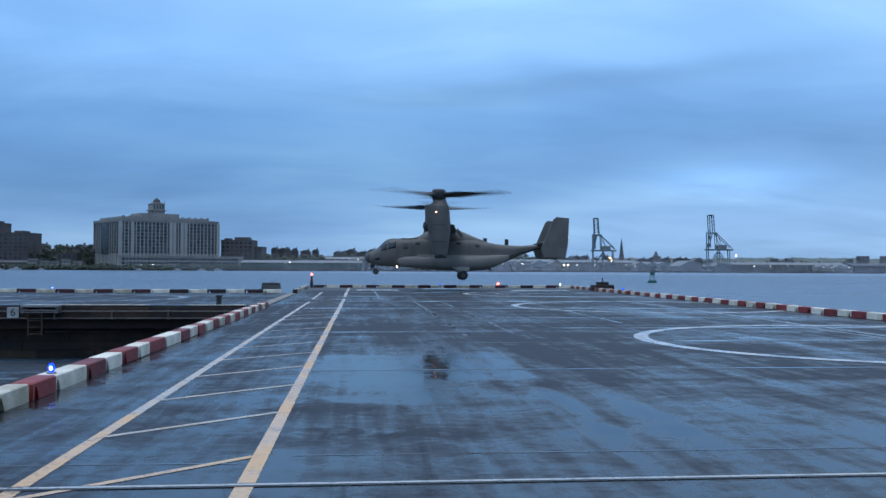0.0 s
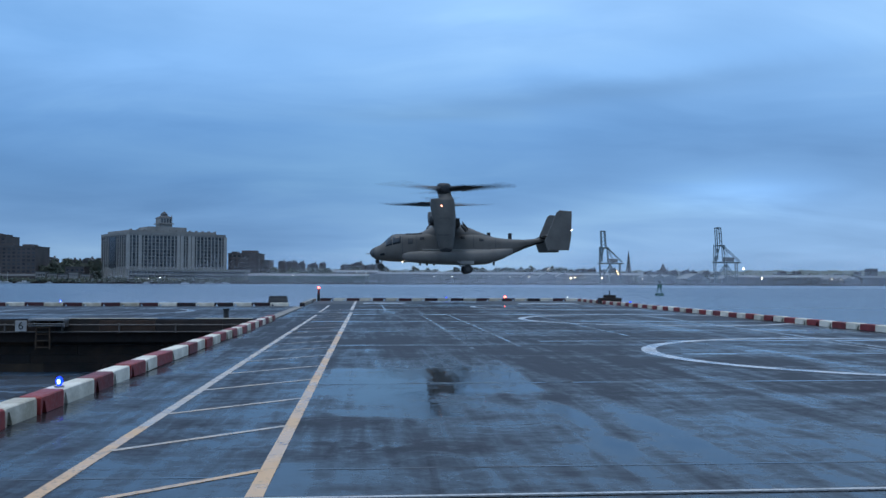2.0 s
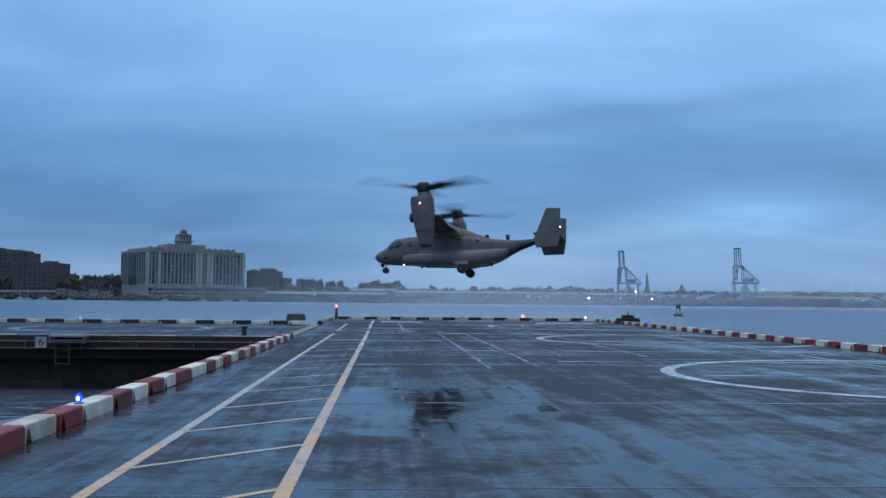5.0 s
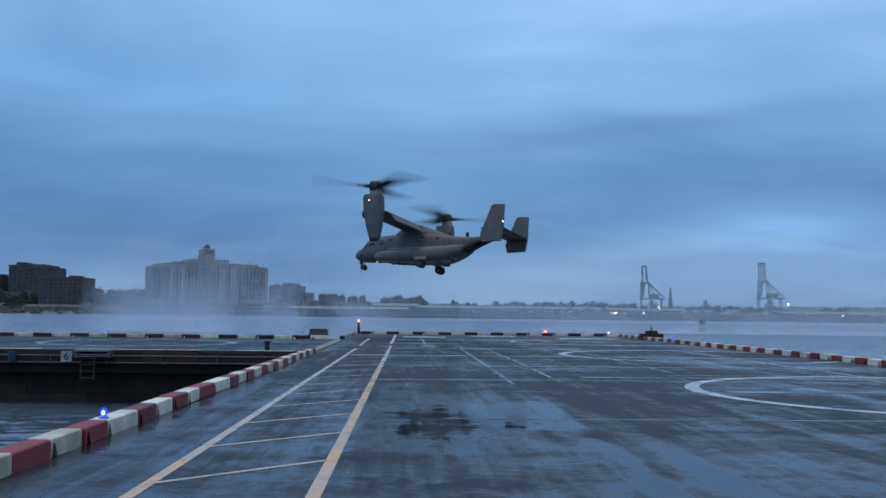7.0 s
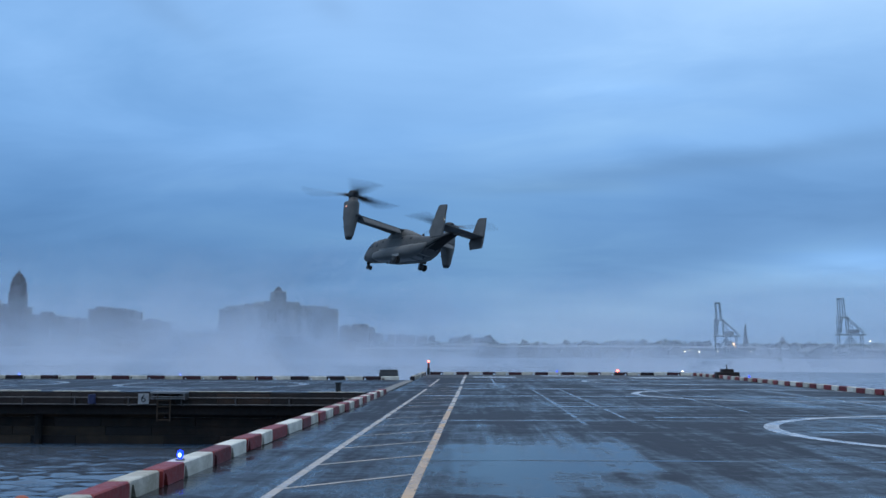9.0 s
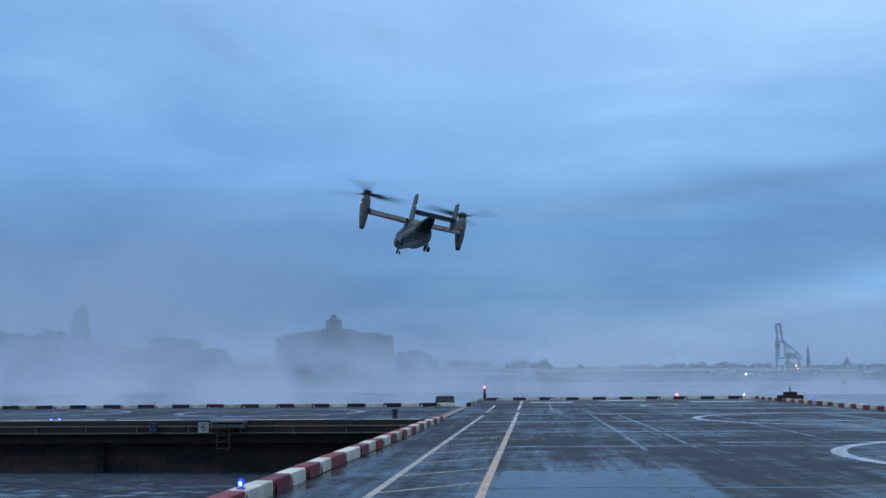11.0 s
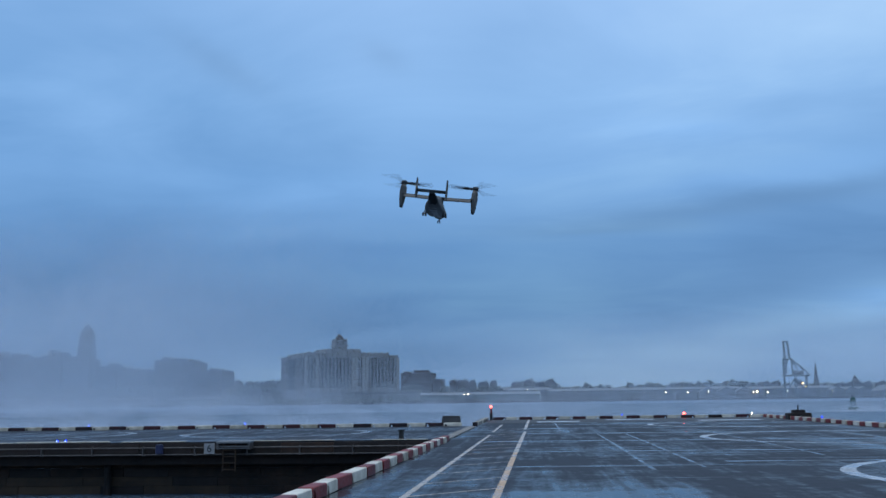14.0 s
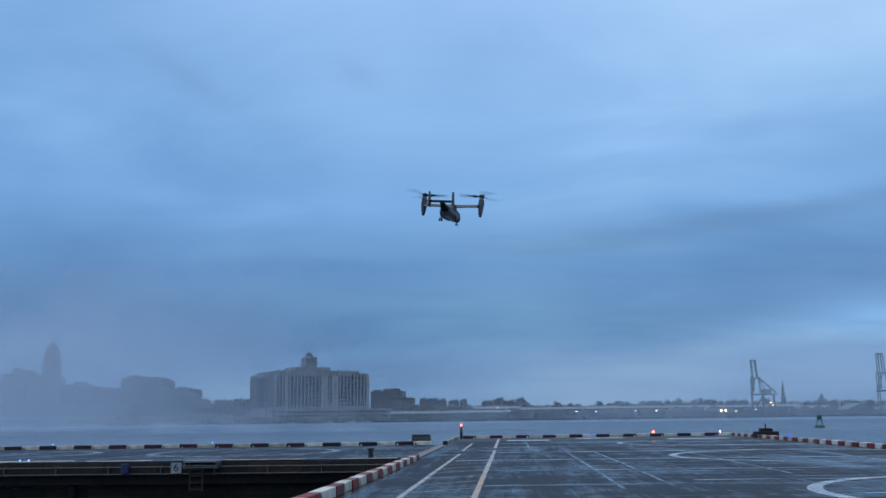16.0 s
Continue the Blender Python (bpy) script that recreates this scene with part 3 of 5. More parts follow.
def build_markings():
    near, far_ = "worn yellow walkway line on wet asphalt", "pale faded walkway line on wet asphalt"
    for mat_, lab, x0, v0, x1, v1, w, z in (
            (YELLOW, near, -3.06, -4, -2.94, 13, 0.15, 0.004), (PALE_LINE, far_, -2.94, 13, -2.80, 53, 0.15, 0.004), (PALE_LINE, far_, -2.84, 57.5, -2.88, 73, 0.17, 0.004),
            (YELLOW, near, -1.02, -4, -0.99, 36, 0.165, 0.004), (PALE_LINE, far_, -0.99, 36, -0.96, 57.5, 0.18, 0.004), (PALE_LINE, far_, -1.0, 61, -1.02, 87.5, 0.21, 0.016)):
        strip("walkway_line", mat_, lab, "walkway lines", [(x0, v0), ((x0 + x1) / 2, (v0 + v1) / 2), (x1, v1)], w, z)
    for k in range(-3, 19):
        v = 8.2 + 2.98 * k
        edge = -3.06 + (v + 4) * 0.0071 if v < 13 else -2.94 + (v - 13) * 0.0035
        strip("hatch_line", YELLOW if k < 1 else PALE_LINE, "slanting hatch line between the walkway lines", "walkway hatching", [(edge + 0.06, v), (-1.07, v + 1.75)], 0.105, 0.005)
    for c, v in ((14.45, 24.8), (14.5, 47.2), (14.4, 69.0)):
        pts = [(c + 6.75 * math.cos(radians(a)), v + 6.75 * math.sin(radians(a))) for a in range(0, 361, 5)]
        strip("landing_circle", WHITE_LINE, "worn white landing circle painted on the deck", "landing circles", pts, 0.40, 0.006)
    strip("deck_line", DULL_LINE, "thin dull pale line across the deck", "cross lines", [(-4.4, 8.62), (19.3, 8.86)], 0.065, 0.009)
    strip("deck_seam", BLACK, "black tar seam across the deck", "cross lines", [(-4.4, 8.61), (19.3, 8.85)], 0.15, 0.007)
    for x, v0, v1, w in ((15.25, 24, 52, 0.22), (14.6, 22, 33, 0.16)):
        strip("deck_line", FAINT_LINE, "faint worn white line along the deck", "long lines", [(x, v0), (x + 0.1, (v0 + v1) / 2), (x + 0.1, v1)], w, 0.0045)
    for v, x0, x1 in ((9.6, -4.4, -1.2), (25.0, 8.4, 19.3), (10.0, -0.7, 19.3), (18.12, -0.7, 19.3), (28.6, -0.8, 3.6), (30.4, 5.5, 19.3), (36.4, -2.6, 19.3), (45.0, -2.6, 19.3), (54.0, -0.8, 19.3), (63.0, -0.8, 19.3), (71.5, -0.8, 19.3)):
        strip("deck_seam", SEAM, "pale wet seam across the deck", "cross lines", [(x0, v - 0.03), ((x0 + x1) / 2, v + 0.05), (x1, v)], 0.05 if v < 12 else 0.14 if v < 20 else 0.45 if v < 42 else 0.8, 0.003)
    rng = random.Random(8)
    for k in range(16):
        v, x0 = 21.5 + 3.6 * k + rng.uniform(-0.8, 0.8), rng.uniform(-0.7, 9)
        strip("deck_seam", SEAM, "pale wet seam across the deck", "cross lines", [(x0, v), (x0 + 3, v + rng.uniform(-0.1, 0.1)), (x0 + rng.uniform(6, 10), v)], 0.10 + 0.012 * k, 0.0032)
    for x, v0, v1 in ((3.0, 27, 53), (4.5, 28, 53), (9.2, 33, 60), (1.1, 55, 78)):
        strip("deck_seam", SEAM, "pale wet seam along the deck", "long lines", [(x, v0), (x + 0.05, (v0 + v1) / 2), (x, v1)], 0.13, 0.0035)
    bm = BM()
    box(bm, X0 + 0.6, X1 - 0.5, 77.2, V1 - 0.4, 0.002, 0.012)
    tagged(part("end_apron", bm, APRON, label="dry brown timber apron at the end of the deck"), category="deck", kind="structure")
    for x0, x1, v, w in ((-0.3, 3.2, 79.6, 3.0), (5.6, 9.6, 84.6, 3.0), (12.5, 17.4, 79.2, 2.6)):
        strip("deck_line", WHITE_LINE, "short pale bar near the end of the deck", "end bars", [(x0, v), (x1, v)], w, 0.016)
    for c in (-16.4, -32.0, -52.0):
        pts = [(c + 5.6 * math.cos(radians(a)), 59.5 + 6.2 * math.sin(radians(a))) for a in range(0, 361, 6)]
        strip("landing_circle", FAINT_LINE, "faded white landing circle on the side deck", "landing circles", pts, 0.6, 0.006)


build_markings()


# ---- things on the pier ----
def edge_light(m, glow_mat, core, label, group):
    t = thing("edge_light", label, "deck light", group, m=m)
    bm = BM()
    rod(bm, (0, 0, 0), (0, 0, 0.025), 0.075, 12)
    part("base", bm, STEEL, t)
    bm = BM()
    ball(bm, (0, 0, 0.09), 0.056, 2, (1, 1, 1.4))
    part("globe", bm, glow_mat, t)
    if core:
        bm = BM()
        ball(bm, (0.004, -0.034, 0.088), 0.032, 2, (1, 1, 1.4))
        part("bulb", bm, core, t)
    return t


BLUE_LABEL = "lit blue edge light on top of the curb"
edge_light(pose(-4.80, 15.42, 0.26), BLUE_GLOW, BLUE_CORE, BLUE_LABEL, "blue edge lights")
for x in (-21.9, -34.0, -46.0):
    edge_light(pose(x, 70.4, 0.26), BLUE_GLOW, BLUE_CORE, BLUE_LABEL, "blue edge lights")
for x, y in ((7.3, 88.3), (19.7, 70.5)):
    edge_light(pose(x, y, 0.26), BLUE_GLOW, None, BLUE_LABEL, "blue edge lights")
edge_light(pose(-24.9, 48.05, 0.0), BLUE_GLOW, BLUE_CORE, "lit blue light on the side deck edge", "blue edge lights")
edge_light(pose(-24.5, 48.15, 0.0), BLUE_GLOW, BLUE_CORE, "lit blue light on the side deck edge", "blue edge lights")


def build_beacon():
    t = thing("beacon_post", "red obstruction light on a short post at the pier corner", "beacon", m=pose(-4.45, 88.35, 0.0))
    bm = BM()
    box(bm, -0.13, 0.13, -0.13, 0.13, 0.0, 0.62, 0.03)
    part("base", bm, BLACK, t)
    bm = BM()
    rod(bm, (0, 0, 0.62), (0, 0, 1.02), 0.10, 12)
    part("post", bm, CURB_RED, t)
    bm = BM()
    rod(bm, (0, 0, 1.02), (0, 0, 1.12), 0.10, 12)
    part("collar", bm, STEEL, t)
    bm = BM()
    ball(bm, (0, 0, 1.22), 0.095, 2, (1, 1, 1.2))
    part("lamp", bm, RED_GLOW, t, "lit red lamp")


build_beacon()
for p, mat_, lab in (((12.8, 88.3), RED_GLOW, "lit red marker lamp on the end curb"), ((18.7, 88.3), WHITE_GLOW, "small lit white marker lamp on the end curb")):
    t = thing("marker_lamp", lab, "marker lamp", m=pose(*p, 0.26))
    bm = BM()
    rod(bm, (0, 0, 0), (0, 0, 0.06), 0.10, 12)
    part("base", bm, STEEL, t)
    bm = BM()
    ball(bm, (0, 0, 0.13), 0.12 if mat_ is RED_GLOW else 0.04)
    part("lamp", bm, mat_, t)


def build_bollard_boxes():
    t = thing("equipment_box", "dark grey weathered box with a sloping lid behind the curb", "box", m=pose(-6.55, 71.3, 0))
    bm = BM()
    loft(bm, [[(-0.70 + k, -0.45 + k, z), (0.70 - k, -0.45 + k, z), (0.70 - k, 0.45 - k, z), (-0.70 + k, 0.45 - k, z)] for k, z in ((0, 0), (0.03, 0.5), (0.08, 0.62))])
    part("body", bm, GREY_DARK, t)
    bm = BM()
    loft(bm, [[(-0.68 + 0.1 * k, -0.42, 0.624), (0.68 - 0.1 * k, -0.42, 0.624), (0.60 - 0.12 * k, -0.42, 0.74), (-0.60 + 0.12 * k, -0.42, 0.74)] if k == 0 else [(-0.68, 0.42, 0.624), (0.68, 0.42, 0.624), (0.60, 0.42, 0.74), (-0.60, 0.42, 0.74)] for k in (0, 1)])
    part("lid", bm, GREY_DARK, t)
    bm = BM()
    rod(bm, (0.05, 0, 0.74), (0.05, 0, 0.88), 0.03)
    part("handle", bm, PIPE, t)
    t = thing("equipment_box", "dark low equipment box with a stub mast on the river curb", "box", m=pose(20.3, 79.0, -0.35))
    bm = BM()
    box(bm, -0.9, 0.9, -0.5, 0.5, 0.0, 0.85, 0.04)
    part("body", bm, STAINED, t)
    bm = BM()
    box(bm, -0.45, 0.45, -0.4, 0.4, 0.854, 1.1, 0.03)
    part("lid", bm, STAINED, t)
    bm = BM()
    rod(bm, (0, 0, 1.1), (0, 0, 1.45), 0.05)
    part("stub_mast", bm, BLACK, t)
    bm = BM()
    box(bm, -1.05, 1.05, -0.6, 0.6, -2.6, -0.004)
    part("support", bm, PILE, t)


build_bollard_boxes()


def build_side_deck_things():
    t = thing("mooring_post", "short dark mooring post at the side deck edge", "bollard", m=pose(-7.0, 48.3, 0))
    bm = BM()
    rod(bm, (0, 0, 0), (0, 0, 0.42), 0.13, 12)
    part("shaft", bm, BLACK, t)
    bm = BM()
    rod(bm, (0, 0, 0.42), (0, 0, 0.50), 0.17, 12)
    part("cap", bm, BLACK, t)
    t = thing("ladder", "rusty steel ladder hanging from the side deck above the water", "ladder", m=pose(-15.6, 47.55, 0))
    for s in (-0.32, 0.32):
        bm = BM()
        rod(bm, (s, 0, -1.45), (s, 0, -0.1), 0.04)
        part("rail", bm, BULKHEAD, t)
    for k in range(4):
        bm = BM()
        rod(bm, (-0.32, 0, -1.36 + 0.32 * k), (0.32, 0, -1.36 + 0.32 * k), 0.03)
        part("rung", bm, BULKHEAD, t)
    t = thing("gangway_platform", "pale galvanised platform at the head of the ladder", "platform", m=pose(-15.3, 47.5, 0))
    bm = BM()
    box(bm, -0.85, 0.85, -0.35, 0.42, -0.06, 0.04, 0.01)
    part("plate", bm, SHED, t)
    for s in (-0.8, 0.8):
        bm = BM()
        box(bm, s - 0.05, s + 0.05, -0.3, 0.4, -0.36, -0.064)
        part("bracket", bm, PIPE, t)
    for z in (-0.20, -0.30):
        bm = BM()
        rod(bm, (-0.84, -0.36, z), (0.84, -0.36, z), 0.02, 6)
        part("rail", bm, SHED, t)
    t = thing("number_sign", "white board with a black numeral on the pier edge", "sign", m=pose(-16.65, 47.62, -0.33))
    bm = BM()
    box(bm, -0.27, 0.27, -0.02, 0.02, -0.26, 0.26, 0.005)
    part("board", bm, SIGN_WHITE, t)
    txt = bpy.data.curves.new("numeral", "FONT")
    txt.body, txt.size, txt.align_x, txt.align_y, txt.extrude = "6", 0.54, "CENTER", "CENTER", 0.004
    tmp = new("numeral_text", txt)
    bpy.context.view_layer.update()
    me = bpy.data.meshes.new_from_object(tmp.evaluated_get(bpy.context.evaluated_depsgraph_get()))
    bpy.data.objects.remove(tmp)
    me.materials.clear()
    me.materials.append(BLACK)
    piece("numeral", me, t, pose(0, -0.028, 0, 90, 0, 0))
    t = thing("drum", "blue plastic drum hung on the pier edge", "drum", m=pose(-19.25, 47.60, -0.33))
    bm = BM()
    rod(bm, (0, 0, -0.24), (0, 0, 0.20), 0.19, 16)
    part("body", bm, BLUE_TARP, t)
    bm = BM()
    rod(bm, (0, 0, 0.204), (0, 0, 0.23), 0.16, 16)
    part("lid", bm, BLUE_TARP, t)


build_side_deck_things()


def build_float():
    t = thing("mooring_float", "orange mooring float with a rope loop hung behind the curb", "float", m=pose(-5.45, 11.4, 0.0))
    bm = BM()
    rod(bm, (0, 0, -0.5), (0, 0, 0.22), 0.10, 16)
    ball(bm, (0, 0, 0.22), 0.10, 2, (1, 1, 0.7))
    part("body", bm, ORANGE_PLASTIC, t)
    bm = BM()
    pts = [(0.11 + 0.10 * math.cos(a), 0.03, 0.0 + 0.13 * math.sin(a)) for a in (2 * math.pi * k / 14 for k in range(15))]
    for p, q in zip(pts, pts[1:]):
        rod(bm, p, q, 0.014, 6)
    part("rope_loop", bm, BLACK, t)
    bm = BM()
    box(bm, -0.05, 0.28, -0.04, 0.04, -0.56, -0.502)
    part("bracket", bm, PIPE, t)


build_float()


def build_buoy():
    t = thing("channel_buoy", "green lattice channel buoy floating on the river", "buoy", m=pose(90.0, 289.0, WATER_Z))
    bm = BM()
    rod(bm, (0, 0, -0.6), (0, 0, 0.75), 1.35, 16)
    part("float", bm, BUOY_GREEN, t)
    for k in range(4):
        bm = BM()
        a = radians(45 + 90 * k)
        rod(bm, (1.0 * math.cos(a), 1.0 * math.sin(a), 0.7), (0.45 * math.cos(a), 0.45 * math.sin(a), 3.0), 0.08, 6)
        part("leg", bm, BUOY_GREEN, t)
    bm = BM()
    box(bm, -0.62, 0.62, -0.62, 0.62, 2.4, 3.5, 0.05)
    part("daymark", bm, BUOY_GREEN, t)
    bm = BM()
    rod(bm, (0, 0, 3.5), (0, 0, 4.0), 0.14)
    part("lantern", bm, BLACK, t)


build_buoy()


# ---- the far bank ----
def build_bank():
    bm = BM()
    box(bm, -2600, 2600, 0, 3300, -4.5, -1.2)
    g = part("far_bank", bm, EARTH, label="low dark river bank behind a sea wall")
    g.matrix_basis = shore(0, 950)
    tagged(g, kind="structure", category="ground")
    bm = BM()
    box(bm, -1500, 1500, -2.0, -0.01, -4.5, -0.6)
    g = part("sea_wall", bm, PILE, label="dark sea wall along the far bank")
    g.matrix_basis = shore(0, 950)
    tagged(g, kind="structure", category="sea wall")


build_bank()


def window_mesh(w, h):
    bm = BM()
    box(bm, -w / 2, w / 2, -0.06, 0.10, -h / 2, h / 2)
    return mesh_of("window", bm, PANE)


def plain_building(name, label, a, d, w, depth, h, wall, cols, rows, spin=0.0, steps=(), z0=-1.2, roof=None):
    """A block with a parapet, roof blocks and its windows; steps: (offset, width, height) blocks on the roof."""
    t = thing(name, label, "building", "far bank buildings", m=shore(a, d, z0, spin))
    bm = BM()
    box(bm, -w / 2, w / 2, 0, depth, 0, h)
    part("wall", bm, wall, t)
    bm = BM()
    box(bm, -w / 2 - 0.3, w / 2 + 0.3, -0.3, depth + 0.3, h + 0.004, h + 0.9)
    part("roof", bm, roof or DARK_ROOF, t)
    for o, sw, sh_ in steps:
        bm = BM()
        box(bm, o - sw / 2, o + sw / 2, depth * 0.25, depth * 0.7, h + 0.9, h + 0.9 + sh_)
        part("roof_block", bm, wall, t)
    if cols and rows:
        cw, ch = w / cols, (h - 1.5) / rows
        me = window_mesh(cw * 0.55, ch * 0.5)
        for i in range(cols):
            for j in range(rows):
                piece("window", me, t, pose(-w / 2 + (i + 0.5) * cw, 0, 1.0 + (j + 0.5) * ch))
    return t


def build_great_block():
    """The big pale warehouse block with a stepped roof and a cupola."""
    W, D, Hh = 104.6, 83.0, 49.0
    t = thing("warehouse_block", "huge pale concrete block with tall window bays and roof tower", "building", m=shore(-323, 956, -1.5, 38))
    pod, top = 15.0, Hh
    bm = BM()
    box(bm, 0.9, W - 0.9, 0.9, D, 0, top - 0.6)
    part("wall", bm, LIMESTONE, t)
    bm = BM()
    box(bm, -0.3, W + 0.3, -0.3, D, top - 0.59, top + 1.4)
    box(bm, -0.5, W + 0.5, -0.5, D, top + 1.404, top + 1.9)
    part("parapet", bm, LIMESTONE, t)
    floors, fh = 9, (top - pod - 2.0) / 9
    # piers of the long front, paired at the tower bay
    n = 26
    cw = W / n
    bm = BM()
    box(bm, -0.45, 0.45, -0.1, 0.95, 0, top - 0.6)
    pier = mesh_of("pier", bm, PIER_STONE)
    bm = BM()
    box(bm, -1.7, 1.7, -0.25, 0.95, 0, top - 0.6)
    broad = mesh_of("broad_pier", bm, PIER_STONE)
    me = window_mesh(cw - 0.9, fh * 0.84)
    for i in range(n + 1):
        wide = i in (0, 3, 13, 14, 16, 17, 26)
        piece("broad_pier" if wide else "pier", broad if wide else pier, t, pose(i * cw, 0, 0))
        if i < n and i not in (13, 16):
            for j in range(floors):
                piece("window", me, t, pose((i + 0.5) * cw, 0.8, pod + 1.0 + (j + 0.5) * fh))
    # the short side, with one dark glazed slot
    m = 12
    dw = D / m
    sm = window_mesh(dw - 0.9, fh * 0.84)
    for i in range(m + 1):
        piece("pier", pier, t, pose(0, i * dw, 0, 0, 0, -90))
        if i < m:
            for j in range(floors):
                piece("window", sm, t, pose(0.8, (i + 0.5) * dw, pod + 1.0 + (j + 0.5) * fh, 0, 0, -90))
    bm = BM()
    box(bm, -0.25, 0.5, D * 0.45, D * 0.68, pod, top - 2)
    part("glazed_slot", bm, PANE, t, "dark glazed stair slot")
    # podium with loading bays
    bm = BM()
    box(bm, -2, W + 26, -7, 0.85, 0, 12.6)
    box(bm, -2.4, W + 26.4, -7.4, 0.85, 12.604, 13.5)
    part("podium", bm, LIMESTONE, t)
    bay = window_mesh(3.0, 2.4)
    for i in range(34):
        for z in (2.4, 6.3, 10.2):
            piece("window", bay, t, pose(0.6 + i * 3.7, -7.0, z))
    # roof steps and the cupola
    bm = BM()
    box(bm, 4, W - 6, 10, D - 8, top + 1.9, top + 4.6)
    part("roof_block", bm, LIMESTONE, t)
    bm = BM()
    box(bm, 26, 66, 12, 44, top + 4.6, top + 8.8)
    part("roof_block", bm, LIMESTONE, t)
    for k in range(14):
        bm = BM()
        x = 5 + 7 * k
        box(bm, x, x + 2.2, 9.6, 11.5, top + 4.6, top + 5.6)
        part("roof_vent", bm, LIMESTONE, t)
    bm = BM()
    box(bm, 38, 51, 14, 27, top + 8.8, top + 18.5)
    box(bm, 36.5, 52.5, 12.5, 28.5, top + 12.0, top + 12.8)
    part("tower", bm, LIMESTONE, t)
    for x in (40, 43, 46, 49):
        bm = BM()
        box(bm, x - 0.7, x + 0.7, 13.9, 14.2, top + 13.4, top + 17.6)
        part("tower_window", bm, PANE, t)
    bm = BM()
    loft(bm, [[(44.5 + s * r, 20.5 + q * r, z) for s, q in ((-1, -1), (1, -1), (1, 1), (-1, 1))] for r, z in ((7.2, top + 18.5), (3.0, top + 20.8), (2.6, top + 23.0), (0.3, top + 25.5))])
    part("tower_roof", bm, DARK_ROOF, t)
    for x in (38.6, 50.4):
        bm = BM()
        rod(bm, (x, 14.6, top + 18.5), (x, 14.6, top + 22.0), 0.8, 6, 0.2)
        part("pinnacle", bm, LIMESTONE, t)


build_great_block()

BR = "dark brown brick waterfront building under a flat roof"
for a, d, w, dep, h, c, r, steps in (
    (-463, 1010, 46, 40, 37, 9, 9, ((-12, 14, 3.0), (10, 10, 2.2))),
    (-512, 1060, 32, 40, 50, 6, 11, ((-4, 14, 3.5), (10, 6, 2.0))),
    (-541, 1075, 26, 40, 53, 5, 12, ((-4, 10, 3.5), (8, 5, 2.0))),
    (-582, 1075, 34, 40, 40, 7, 9, ((-8, 12, 4.0), (10, 8, 2.5))),
    (-624, 1085, 28, 40, 47, 5, 11, ((3, 9, 4.0),)),
    (-672, 1090, 26, 40, 58, 5, 12, ((-3, 12, 3.0),)),
    (-706, 1095, 30, 40, 62, 5, 13, ((5, 10, 5.0), (-8, 4, 8.0))),
    (-748, 1110, 40, 40, 57, 7, 12, ((-4, 14, 5.0),)),
    (-806, 1150, 56, 40, 64, 8, 13, ((10, 18, 5.0), (-16, 8, 9.0))),
    (-374, 1040, 62, 30, 21, 11, 5, ((20, 9, 2.4),)),
    (-388, 985, 20, 14, 15, 4, 3, ()),
    (-226, 1045, 34, 36, 31, 7, 7, ((4, 16, 3.2), (-12, 6, 2.0))),
    (-207, 1060, 11, 30, 24, 3, 5, ()),
    (390, 1090, 25, 20, 10.5, 7, 3, ((-8.5, 7, 2.8), (8.5, 7, 2.8))),
    (522, 1180, 10, 14, 18, 3, 5, ()),
    (504, 1180, 5.5, 10, 14, 2, 4, ()),
    (482, 1180, 8, 12, 11, 3, 3, ()),
    (557, 1180, 20, 16, 18, 5, 5, ((0, 8, 2),)),
    (250, 1120, 30, 18, 13, 6, 3, ()),
):
    plain_building("apartment_building" if h > 18 else "brick_building", BR, a, d, w, dep, h, BRICK, c, r, (a % 7) - 3, steps)


def brick_house(a, d, w, h, peak, label):
    """A small house on the rise behind the waterfront: walls, pitched roof, chimney and windows."""
    t = thing("brick_house", label, "house", "houses on the rise", m=shore(a, d, -1.2, (a * 3) % 30 - 15))
    bm = BM()
    box(bm, -w / 2, w / 2, 0, w, 0, h)
    part("wall", bm, BRICK, t)
    bm = BM()
    loft(bm, [[(-w / 2 - 0.4, y, h + 0.004), (w / 2 + 0.4, y, h + 0.004), (w * 0.12, y, h + peak), (-w * 0.12, y, h + peak)] for y in (-0.4, w + 0.4)])
    part("roof", bm, DARK_ROOF, t)
    bm = BM()
    box(bm, w * 0.2, w * 0.32, w * 0.4, w * 0.55, h, h + peak + 1.6)
    part("chimney", bm, BRICK, t)
    me = window_mesh(1.3, 2.0)
    for i in (-0.3, 0.0, 0.3):
        for z in (h - 2.4, h - 6.0):
            piece("window", me, t, pose(i * w, 0, z))


def build_houses():
    rng = random.Random(21)
    # runs of roofs on the skyline: from, to, distance, lowest and highest wall
    for a0, a1, d, h0, h1 in ((-203, -150, 1120, 20.5, 24.5), (-130, -86, 1120, 17.5, 20.5), (-560, -470, 1150, 20, 28), (-455, -388, 1060, 18, 25), (60, 132, 1130, 12, 16), (140, 190, 1140, 12, 16), (215, 330, 1160, 10, 14), (410, 470, 1200, 8, 10.5)):
        a = a0
        while a < a1:
            w = rng.uniform(7, 13)
            brick_house(a + w / 2, d + rng.uniform(-15, 15), w, rng.uniform(h0, h1), rng.uniform(1.2, 3.6), "dark brick house with a pitched roof on the far rise")
            a += w * rng.uniform(0.8, 1.25)
    # pale low houses by the boats
    for a in (-418, -406, -395, -384, -372):
        plain_building("waterfront_house", "low pale house behind the moored boats", a, 972, 10, 8, rng.uniform(7, 11), LIMESTONE, 4, 2)


build_houses()


